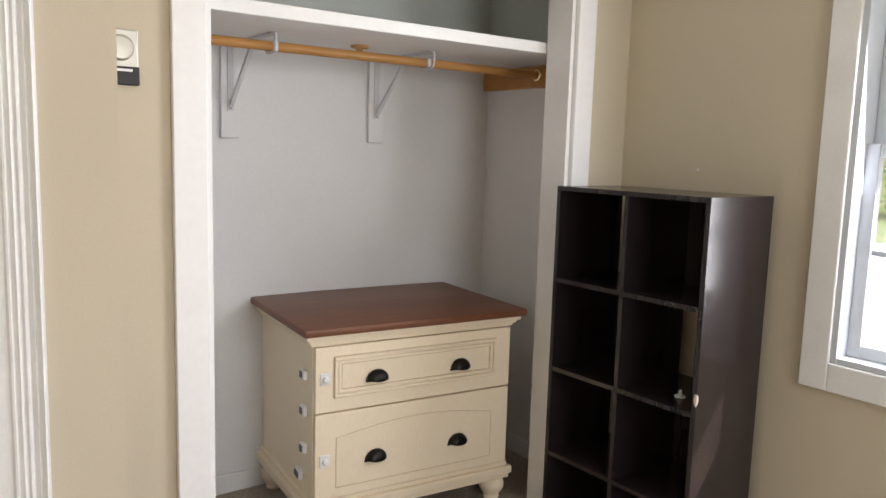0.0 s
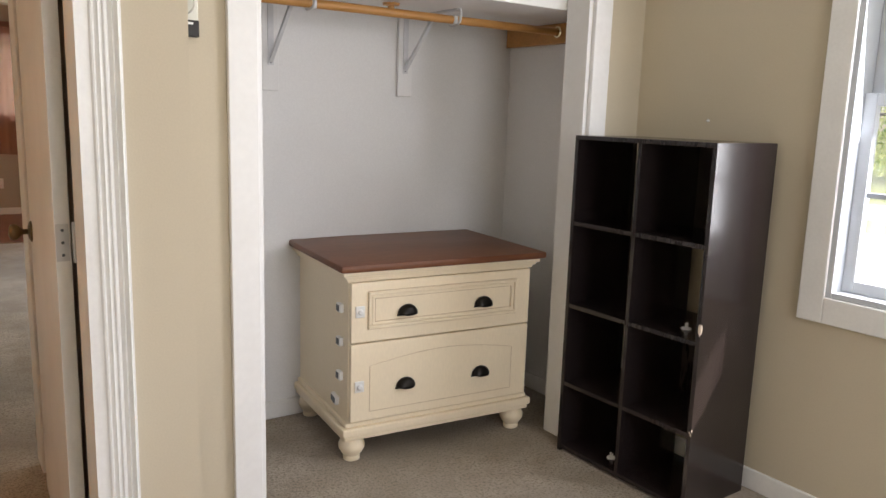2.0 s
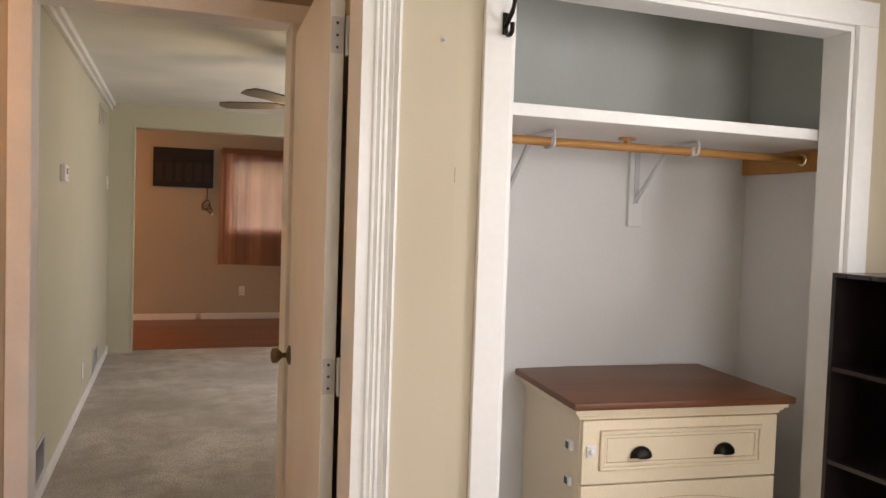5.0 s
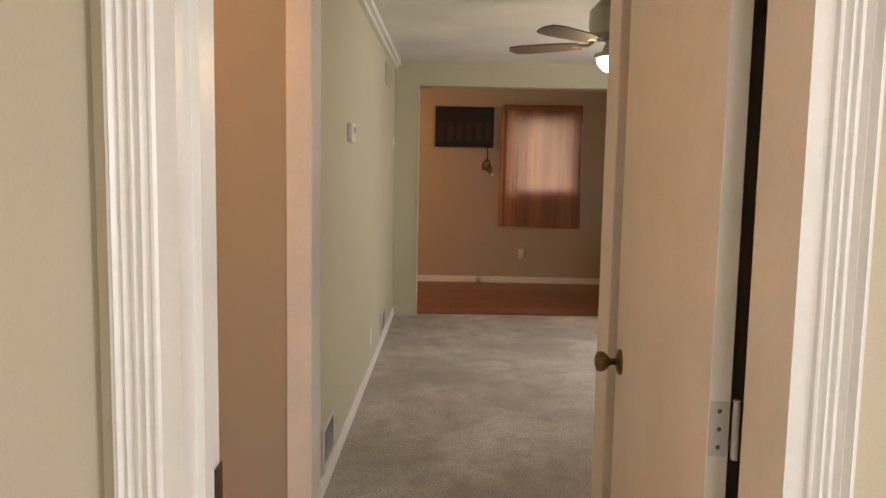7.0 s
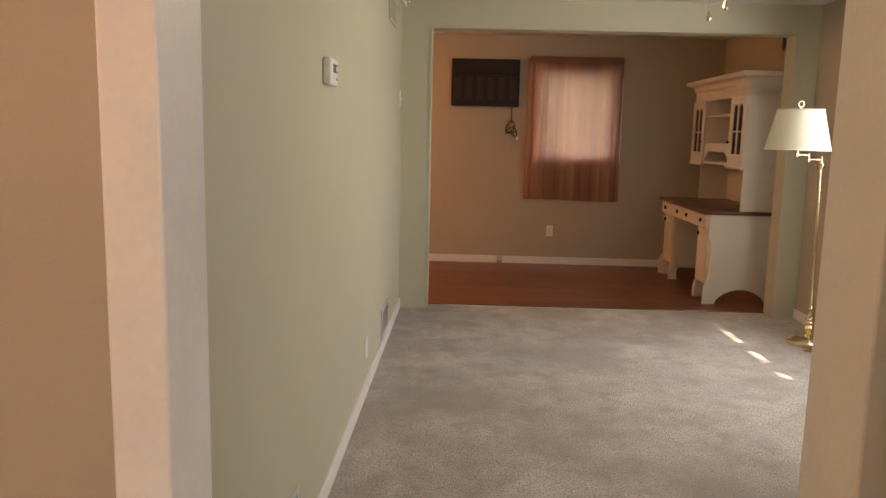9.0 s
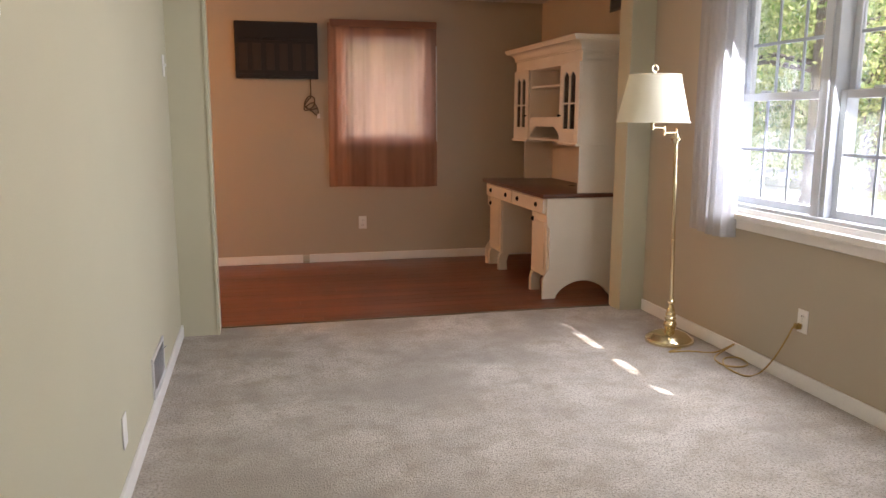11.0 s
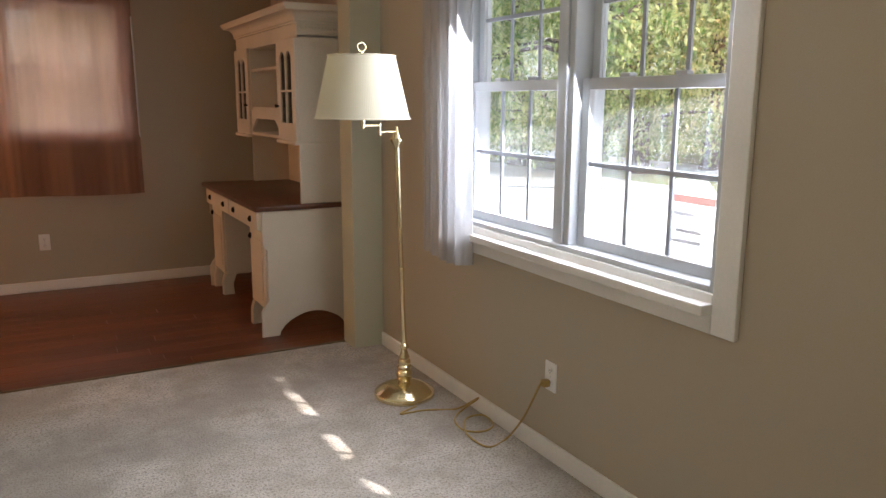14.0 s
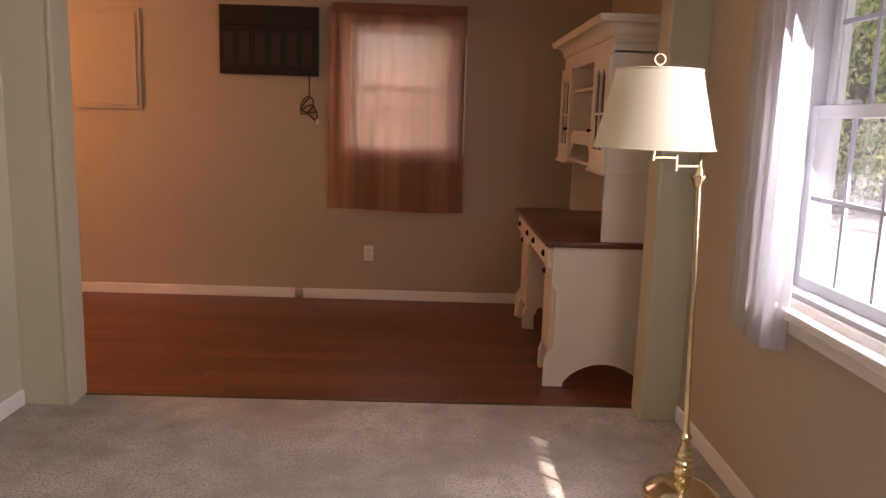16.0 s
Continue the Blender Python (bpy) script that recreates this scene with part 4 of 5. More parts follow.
def hall_thermostat():
    t = thing("wall_thermostat", "white plastic programmable thermostat on the sage wall", "thermostat")
    t.matrix_world = pose(LW, 5.08, 1.585, 0, 0, 90)
    part("body", B(-0.075, 0.075, -0.03, 0, -0.045, 0.05, bevel=0.008), PLASTIC, t)
    part("screen", B(-0.03, 0.02, -0.0315, -0.030, 0.0, 0.03), GREY_PLASTIC, t)
    for x in (0.035, 0.055):
        for z in (-0.02, 0.005, 0.028):
            part("button", B(x - 0.006, x + 0.006, -0.0325, -0.030, z - 0.004, z + 0.004, bevel=0.001), SILVER, t)


hall_thermostat()


def register(x, y, z, rz, w, h, label, mat=STEEL, slats=8):
    r = thing("air_register", label, "air vent")
    r.matrix_world = pose(x, y, z, 0, 0, rz)
    part("backing", B(-w / 2 + 0.01, w / 2 - 0.01, -0.003, 0, 0.01, h - 0.01), BLACK, r)
    bm = bmesh.new()
    for a in ((-w / 2, w / 2, 0, 0.02), (-w / 2, w / 2, h - 0.02, h), (-w / 2, -w / 2 + 0.02, 0.02, h - 0.02), (w / 2 - 0.02, w / 2, 0.02, h - 0.02)):
        box(bm, a[0], a[1], -0.010, 0, a[2], a[3], bevel=0.002)
    part("frame", bm, mat, r)
    for i in range(slats):
        z0 = 0.024 + (h - 0.05) * i / slats
        part("slat", box(bmesh.new(), -w / 2 + 0.02, w / 2 - 0.02, -0.008, 0.004, -0.001, 0.001, 0, pose(0, -0.004, z0 + 0.006, -35)), mat, r)
    lever = tube(bmesh.new(), [(w / 2 - 0.04, -0.008, h * 0.7), (w / 2 - 0.05, -0.028, h * 0.8)], 0.002, 6)
    part("lever", lever, mat, r)


register(LW, 4.40, 0.085, 90, 0.30, 0.20, "white metal low wall air register")
register(LW, 7.16, 0.085, 90, 0.40, 0.19, "grey-white metal wall air register")
register(LW, 7.45, 2.09, 90, 0.42, 0.17, "painted return air register high on the wall", SAGE)
register(2.27, 8.95, 2.16, -90, 0.34, 0.17, "dark return register high on the dining wall", GREY_PLASTIC)


def floor_lamp():
    l = thing("floor_lamp", "polished brass swing-arm floor lamp with cream linen shade", "floor lamp", 1.978, 7.515, 0.0)
    part("base", lathe(bmesh.new(), [(0.140, 0.0), (0.146, 0.006), (0.146, 0.022), (0.140, 0.032), (0.126, 0.038), (0.118, 0.046), (0.092, 0.060), (0.062, 0.070), (0.040, 0.075), (0.028, 0.078)], seg=40), BRASS, l, smooth=40)
    part("stem", lathe(bmesh.new(), [(0.026, 0.052), (0.022, 0.060), (0.024, 0.075), (0.037, 0.095), (0.040, 0.112), (0.034, 0.128), (0.029, 0.134), (0.034, 0.142), (0.035, 0.152), (0.028, 0.160), (0.031, 0.168), (0.030, 0.178), (0.024, 0.188), (0.026, 0.196), (0.018, 0.215), (0.014, 0.235), (0.022, 0.245), (0.022, 0.256), (0.013, 0.266), (0.013, 0.285)], seg=28), BRASS, l, smooth=30)
    part("pole", tube(bmesh.new(), [(0, 0, 0.27), (-0.020, -0.014, 0.66), (-0.049, -0.035, 1.235)], 0.0115, 16), BRASS, l, smooth=60)
    part("pole_joint", lathe(bmesh.new(), [(0.0115, 0.62), (0.0135, 0.624), (0.0135, 0.64), (0.0115, 0.644)], (-0.0185, -0.013, 0), 18), BRASS, l, smooth=30)
    part("collar", lathe(bmesh.new(), [(0.013, 1.20), (0.018, 1.215), (0.030, 1.232), (0.031, 1.240), (0.020, 1.252), (0.014, 1.268), (0.008, 1.275)], (-0.049, -0.035, 0), 24), BRASS, l, smooth=40)
    k0 = Vector((-0.049, -0.035, 0))
    j = Vector((-0.142, -0.062, 1.275))
    e = Vector((-0.232, -0.085, 1.300))
    bm = tube(bmesh.new(), [k0 + Vector((0, 0, 1.26)), k0 + Vector((0, 0, 1.295))], 0.008, 10)
    tube(bm, [k0 + Vector((0, 0, 1.272)), j + Vector((0, 0, -0.003))], 0.006, 10)
    part("arm", bm, BRASS, l, smooth=60)
    bm = tube(bmesh.new(), [j + Vector((0, 0, -0.02)), j + Vector((0, 0, 0.035))], 0.007, 10)
    tube(bm, smooth_path([j + Vector((0, 0, 0.025)), (j + e) / 2 + Vector((0, 0, 0.014)), e]), 0.006, 10)
    part("arm", bm, BRASS, l, smooth=60)
    part("socket", tube(bmesh.new(), [e + Vector((0, 0, -0.012)), e + Vector((0, 0, 0.06)), e + Vector((0, 0, 0.11))], [0.008, 0.016, 0.016], 12), BRASS, l, smooth=40)
    bm = bmesh.new()
    n = 320
    lo, hi = [], []
    for i in range(n):
        a, w = 2 * math.pi * i / n, 0.00012 * (1 if i % 2 else -1)
        lo.append(bm.verts.new((e.x + (0.203 + w) * math.cos(a), e.y + (0.203 + w) * math.sin(a), 1.330)))
        hi.append(bm.verts.new((e.x + (0.142 + w) * math.cos(a), e.y + (0.142 + w) * math.sin(a), 1.592)))
    for i in range(n):
        bm.faces.new((lo[i], lo[(i + 1) % n], hi[(i + 1) % n], hi[i]))
    sh = part("shade", bm, SHADE, l, "cream linen fabric shade")
    sh.modifiers.new("cloth", "SOLIDIFY").thickness = 0.0015
    for r, z in ((0.2045, 1.330), (0.1435, 1.590)):
        bm = bmesh.new()
        tube(bm, [(e.x + r * math.cos(a), e.y + r * math.sin(a), z + 0.002) for a in (2 * math.pi * i / 48 for i in range(49))], 0.0035, 6)
        part("binding", bm, SHADE, sh, smooth=80)
    bm = tube(bmesh.new(), [(e.x, e.y, 1.40), (e.x, e.y, 1.607)], 0.003, 6)
    for a in (0, 2.09, 4.19):
        tube(bm, [(e.x, e.y, 1.585), (e.x + 0.141 * math.cos(a), e.y + 0.141 * math.sin(a), 1.588)], 0.0015, 6)
    part("harp", bm, BRASS, sh)
    bm = lathe(bmesh.new(), [(0.006, 1.595), (0.008, 1.603), (0.005, 1.610)], (e.x, e.y, 0), 12)
    tube(bm, [(e.x + 0.018 * math.cos(a), e.y, 1.628 + 0.018 * math.sin(a)) for a in (2 * math.pi * i / 24 for i in range(25))], 0.003, 8)
    part("finial", bm, BRASS, sh, smooth=60)
    c = thing("lamp_cord", "gold lamp cord coiled on the carpet up to the outlet", "power cord", 2.1, 7.0, 0.004)
    pts = [(1.963, 7.357, 0.005), (1.861, 7.313, 0.005), (1.984, 7.297, 0.005), (2.117, 7.244, 0.005), (2.185, 7.162, 0.075), (2.111, 7.203, 0.006), (2.044, 7.13, 0.006), (2.03, 7.026, 0.006), (2.096, 6.975, 0.006), (2.173, 7.011, 0.006), (2.187, 7.123, 0.006), (2.099, 7.124, 0.006), (2.024, 6.993, 0.006), (2.035, 6.839, 0.006), (2.147, 6.868, 0.006), (2.165, 6.787, 0.113), (2.165, 6.714, 0.228), (2.165, 6.665, 0.313), (2.185, 6.662, 0.318)]
    part("cord", tube(bmesh.new(), [p - Vector((2.1, 7.0, 0.004)) for p in smooth_path(pts)], 0.0045, 7), CORD, c, smooth=60)
    part("plug", B(0.072, 0.103, -0.353, -0.325, 0.300, 0.328, bevel=0.004), CORD, c, "amber plug in the outlet")


floor_lamp()


def curtain_panel(name, label, u0, u1, z0, z1, folds, depth, mat, place, seed, flare=0.0, gather=1.0):
    """A hanging cloth: place(u, d, z) gives the world point for u along the rod, d out from it."""
    rnd = random.Random(seed)
    ph = [rnd.uniform(0, 6.28) for _ in range(4)]
    c = thing(name, label, "curtain", *place((u0 + u1) / 2, 0, z0))
    base = Vector(place((u0 + u1) / 2, 0, z0))
    bm = bmesh.new()
    nu, nz = 160, 40
    grid = []
    for j in range(nz + 1):
        f = j / nz
        z = z0 + (z1 - z0) * f
        row = []
        for i in range(nu + 1):
            g = i / nu
            amp = depth * (0.55 + 0.45 * (1 - f)) * (0.6 + 0.4 * math.sin(3.1 * g + ph[0]))
            d = amp * (math.sin(folds * 2 * math.pi * g + ph[1] + 0.5 * math.sin(2 * f + ph[2])) + 0.3 * math.sin(folds * 4.7 * math.pi * g + ph[3]))
            mid = (u0 + u1) / 2
            u = mid + (u0 + (u1 - u0) * g - mid) * (1 + flare * (1 - f))
            zz = z + (0.008 * math.sin(5 * g + ph[2]) if j == 0 else 0)
            row.append(bm.verts.new(Vector(place(u, d, zz)) - base))
        grid.append(row)
    for lo, hi in zip(grid, grid[1:]):
        for i in range(nu):
            bm.faces.new((lo[i], lo[i + 1], hi[i + 1], hi[i]))
    part("cloth", bm, mat, c, smooth=180)
    return c, base


c, base = curtain_panel("sheer_curtain", "white sheer curtain gathered beside the living room window", 7.18, 7.61, 0.69, 2.23, 5, 0.028, SHEER, lambda u, d, z: (2.125 + d, u, z), 4)
part("rod", tube(bmesh.new(), [Vector((2.125, 5.6, 2.225)) - base, Vector((2.125, 7.68, 2.225)) - base], 0.010, 12), WHITE, c)


def dining_curtain():
    c, base = curtain_panel("window_curtain", "peach sheer curtain hanging over a lit window blind", 0.205, 1.205, 0.71, 2.185, 8, 0.022, PEACH, lambda u, d, z: (u, 10.52 + d, z), 9, 0.02)
    hem = bmesh.new()
    box(hem, 0.225, 1.205, 10.505, 10.535, 2.155, 2.215, bevel=0.006)
    bmesh.ops.translate(hem, verts=hem.verts, vec=-base)
    part("rod_pocket", hem, PEACH_HEM, c)
    b = thing("window_blind", "white horizontal slat blind lowered behind the curtain", "blind", 0.73, 10.57, 1.18)
    n = 35
    for i in range(n):
        part("slat", box(bmesh.new(), -0.365, 0.365, -0.0125, 0.0125, -0.0006, 0.0006, 0, pose(0, 0, 0.02 + 0.86 * i / n, 42)), BLIND, b)
    part("head_rail", B(-0.37, 0.37, -0.015, 0.015, 0.882, 0.91, bevel=0.003), VINYL, b)
    part("bottom_rail", B(-0.365, 0.365, -0.012, 0.012, 0.0, 0.012, bevel=0.003), VINYL, b)
    part("wand", tube(bmesh.new(), [(0.475, -0.05, 0.82), (0.480, -0.05, -0.02), (0.484, -0.05, -0.05)], 0.006, 8), VINYL, b)


dining_curtain()


def air_conditioner():
    a = thing("air_conditioner", "dark brown through-wall air conditioner front with slatted grille", "air conditioner", -0.24, 10.6, 1.69)
    part("housing", B(-0.36, 0.36, -0.06, 0, 0, 0.49, bevel=0.004), AC_DARK, a)
    part("upper_panel", B(-0.35, 0.35, -0.068, -0.06, 0.345, 0.48, bevel=0.003), AC_DARK, a)
    for i in range(6):
        x = -0.29 + 0.116 * i
        part("grille_slat", B(x - 0.036, x + 0.036, -0.067, -0.06, 0.07, 0.30, bevel=0.003), AC_SLAT, a)
    for z in (0.02, 0.325):
        part("grille_rail", B(-0.35, 0.35, -0.070, -0.06, z, z + 0.018, bevel=0.003), AC_DARK, a)
    k = thing("power_cord", "brown power cord bundled in loops under the air conditioner", "power cord", 0.05, 10.592, 1.45)
    pts = [(0.0, -0.01, 0.24), (0.0, -0.01, 0.09), (-0.02, -0.015, 0.06), (-0.06, -0.02, 0.0), (-0.05, -0.02, -0.04), (0.02, -0.03, 0.0), (0.03, -0.02, 0.07), (-0.02, -0.02, 0.085), (-0.06, -0.025, 0.01), (0.01, -0.03, -0.05), (0.05, -0.02, -0.08), (0.06, -0.02, -0.03), (0.02, -0.02, 0.03), (-0.05, -0.02, -0.01), (0.0, -0.025, -0.03), (0.05, -0.02, -0.02)]
    part("cord", tube(bmesh.new(), smooth_path(pts), 0.0055, 7), BROWN_CORD, k, smooth=60)
    part("plug", box(bmesh.new(), -0.012, 0.012, -0.015, 0.01, -0.02, 0.02, 0.004, pose(0.065, -0.02, -0.09, 0, 0, 0)), PLASTIC, k)
    p = thing("breaker_panel", "wall-coloured breaker panel door painted over", "electrical panel", -1.435, 10.6, 1.41)
    part("frame", B(-0.245, 0.245, -0.018, 0, 0, 0.73, bevel=0.003), BEIGE, p)
    part("door", B(-0.215, 0.215, -0.028, -0.018, 0.03, 0.70, bevel=0.004), BEIGE, p)
    b = thing("baseboard_jack", "beige phone jack box on the baseboard", "phone jack", -0.03, 10.6, 0.022)
    part("box", B(-0.028, 0.028, -0.035, 0, 0, 0.052, bevel=0.006), SILVER, b)


air_conditioner()


def bin_pull(parent, y, z, x):
    bm = bmesh.new()
    lathe(bm, [(0.020, 0), (0.019, 0.006), (0.012, 0.014), (0.004, 0.017)], (x, y, z), 14, pose(0, 0, 0, 0, -90))
    part("pull", bm, ORB, parent, "dark bronze cup pull", smooth=50)


def desk():
    """Desk against the dining wall: x0 is the front, length along y."""
    y0, y1, xf, xb, H = 8.73, 10.23, 1.615, 2.265, 0.765
    d = thing("desk", "cream wooden desk with dark cherry top and cup pulls", "desk", xf, y0, 0)
    o = Vector((xf, y0, 0))

    def P(name, bm, mat, parent, label="", smooth=None):
        bmesh.ops.translate(bm, verts=bm.verts, vec=-o)
        return part(name, bm, mat, parent, label, smooth)
    P("top", B(xf - 0.025, xb, y0 - 0.02, y1 + 0.03, H, H + 0.03, bevel=0.008), DESK_TOP, d, "dark cherry wooden top", 40)
    for ya, yb in ((y0, y0 + 0.022), (y1 - 0.022, y1)):
        n = 14
        arch = [(xf + 0.11 + 0.42 * i / n, 0.025 + 0.105 * math.sin(math.pi * i / n) ** 0.7) for i in range(n + 1)]
        out = [(xf, 0.0), (xf + 0.105, 0.0)] + arch + [(xb - 0.09, 0.0), (xb, 0.0), (xb, H), (xf + 0.02, H), (xf + 0.02, 0.56), (xf + 0.045, 0.53), (xf + 0.045, 0.22), (xf + 0.02, 0.19), (xf, 0.15)]
        P("side_panel", prism(bmesh.new(), out, "y", ya, yb), DESK_CREAM, d)
    P("back_panel", B(xb - 0.02, xb, y0 + 0.022, y1 - 0.022, 0.12, H), DESK_CREAM, d)
    P("apron", B(xf + 0.012, xf + 0.03, y0 + 0.022, y1 - 0.022, H - 0.125, H), DESK_CREAM, d)
    for k in range(2):
        a = (y0 + 0.03, (y0 + y1) / 2 + 0.01)[k]
        b = a + (y1 - y0) / 2 - 0.04
        dr = P("drawer", B(xf - 0.004, xf + 0.012, a, b, H - 0.115, H - 0.012, bevel=0.003), DESK_CREAM, d)
        for f in (0.2, 0.8):
            bin_pull(dr, a + (b - a) * f - y0, H - 0.062, -0.004)
    for a, b in ((y0 + 0.022, y0 + 0.36), (y1 - 0.36, y1 - 0.022)):
        body = P("pedestal", B(xf + 0.05, xb - 0.03, a, b, 0.15, H - 0.126, bevel=0.002), DESK_CREAM, d)
        door = P("door", B(xf + 0.034, xf + 0.05, a + 0.008, b - 0.008, 0.16, H - 0.135, bevel=0.003), DESK_CREAM, d)
        P("raised_panel", B(xf + 0.028, xf + 0.034, a + 0.05, b - 0.05, 0.21, H - 0.19, bevel=0.003), DESK_CREAM, door)
        near = a < (y0 + y1) / 2
        bin_pull(door, (b - 0.045 if not near else b - 0.04) - y0, H - 0.19, 0.030)
        for yy in (a, b - 0.05):
            P("foot", prism(bmesh.new(), [(xf + 0.02, 0.0), (xf + 0.10, 0.0), (xf + 0.09, 0.08), (xf + 0.12, 0.15), (xf + 0.035, 0.15), (xf + 0.02, 0.10)], "y", yy, yy + 0.05, 0.003), DESK_CREAM, body)
    P("grommet", lathe(bmesh.new(), [(0.03, H + 0.03), (0.03, H + 0.034), (0.02, H + 0.035)], (xb - 0.17, 9.35, 0), 18), BLACK, d)

    h = thing("hutch", "cream wooden hutch with arched glass doors standing on the desk", "hutch", 1.87, y0, H + 0.03)
    o = Vector((1.87, y0, H + 0.03))
    zb, zt, x0, x1 = H + 0.03, 1.95, 1.885, 2.262
    ya, yb = y0 + 0.02, y1 - 0.02
    for s in (ya, yb - 0.022):
        P("side_panel", B(x0 + 0.09 if s == yb - 0.022 else x0, x1, s, s + 0.022, zb, 1.78, bevel=0.002), DESK_CREAM, h)
    P("back_panel", B(x1 - 0.012, x1, ya + 0.022, yb - 0.022, zb, 1.78), DESK_CREAM, h)
    P("frieze", B(x0, x1, ya, yb, 1.765, 1.845, bevel=0.003), DESK_CREAM, h)
    # one swept crown: bead, cove, step and cap
    cove = [(0.0, 1.845), (0.010, 1.845), (0.013, 1.852), (0.010, 1.859), (0.014, 1.860)]
    cove += [(0.014 + 0.056 * (1 - math.cos(q)), 1.860 + 0.052 * math.sin(q)) for q in (math.pi / 2 * i / 7 for i in range(1, 8))]
    cove += [(0.078, 1.912), (0.080, 1.920), (0.090, 1.930), (0.092, zt - 0.003), (0.089, zt)]
    bm = bmesh.new()
    loops = [[bm.verts.new(v) for v in ((x0 - w, ya - w * 0.75, z), (x1, ya - w * 0.75, z), (x1, yb + w * 0.75, z), (x0 - w, yb + w * 0.75, z))] for w, z in cove]
    for lo, hi in zip(loops, loops[1:]):
        for i in range(4):
            bm.faces.new((lo[i], lo[(i + 1) % 4], hi[(i + 1) % 4], hi[i]))
    bm.faces.new(loops[-1])
    bm.faces.new(loops[0][::-1])
    P("cornice_moulding", bm, DESK_CREAM, h, "", 35)
    for i in range(18):
        yy = x0 + 0.01 + 0.02 * i
        bead = bmesh.new()
        lathe(bead, [(0.004, 0), (0.010, 0.003), (0.004, 0.007)], (yy, ya - 0.004, 1.8175), 8, pose(0, 0, 0, 90))
        P("carved_bead", bead, DESK_CREAM, h)
    third = 0.37
    for za, name in ((1.165, "shelf"), (1.755, "shelf")):
        P(name, B(x0 + 0.002, x1 - 0.012, ya + 0.022, yb - 0.022, za, za + 0.018), DESK_CREAM, h)
    for s in (ya + third, yb - third):
        P("upright", B(x0 + 0.002, x1 - 0.012, s - 0.01, s + 0.01, 1.183, 1.755), DESK_CREAM, h)
    for z in (1.34, 1.60):
        P("middle_shelf", B(x0 + 0.01, x1 - 0.012, ya + third + 0.01, yb - third - 0.01, z, z + 0.018, bevel=0.002), DESK_CREAM, h)
    n = 12
    va = [(ya + third + 0.01, 1.30)] + [(ya + third + 0.03 + (yb - ya - 2 * third - 0.06) * i / n, 1.21 + 0.07 * min(1, 2.2 * math.sin(math.pi * i / n))) for i in range(n + 1)] + [(yb - third - 0.01, 1.30), (yb - third - 0.01, 1.34), (ya + third + 0.01, 1.34)]
    P("valance", prism(bmesh.new(), va, "x", x0, x0 + 0.016), DESK_CREAM, h)
    for a, b, knob in ((ya + 0.002, ya + third, ya + third - 0.03), (yb - third, yb - 0.002, yb - third + 0.03)):
        x = x0 - 0.018
        dr = P("door", B(x, x0, a, a + 0.07, 1.165, 1.76, bevel=0.003), DESK_CREAM, h)
        P("stile", B(x, x0, b - 0.07, b, 1.165, 1.76, bevel=0.003), DESK_CREAM, dr)
        P("rail", B(x, x0, a + 0.07, b - 0.07, 1.165, 1.27, bevel=0.003), DESK_CREAM, dr)
        m = (a + b) / 2
        half = (b - a) / 2 - 0.07
        for s in (-1, 1):
            c0, c1 = (m - half, m - 0.01) if s < 0 else (m + 0.01, m + half)
            arch = [(c0 + (c1 - c0) * i / 10, 1.66 + 0.035 * math.sin(math.pi * i / 10)) for i in range(11)]
            P("arched_rail", prism(bmesh.new(), arch + [(c1, 1.76), (c0, 1.76)], "x", x, x0), DESK_CREAM, dr)
        P("muntin", B(x, x0, m - 0.01, m + 0.01, 1.27, 1.76), DESK_CREAM, dr)
        P("muntin", B(x + 0.002, x0 - 0.002, a + 0.07, b - 0.07, 1.455, 1.467), DESK_CREAM, dr)
        P("pane", B(x0 - 0.008, x0 - 0.005, a + 0.06, b - 0.06, 1.26, 1.72), CABINET_GLASS, dr)
        P("knob", lathe(bmesh.new(), [(0.005, 0), (0.006, 0.010), (0.013, 0.018), (0.008, 0.026)], (x, knob, 1.37), 14, pose(0, 0, 0, 0, -90)), ORB, dr, "dark bronze knob", 50)
        P("ledge", B(x - 0.014, x1 - 0.012, a - 0.004, b + 0.004, 1.145, 1.165, bevel=0.004), DESK_CREAM, h)


desk()


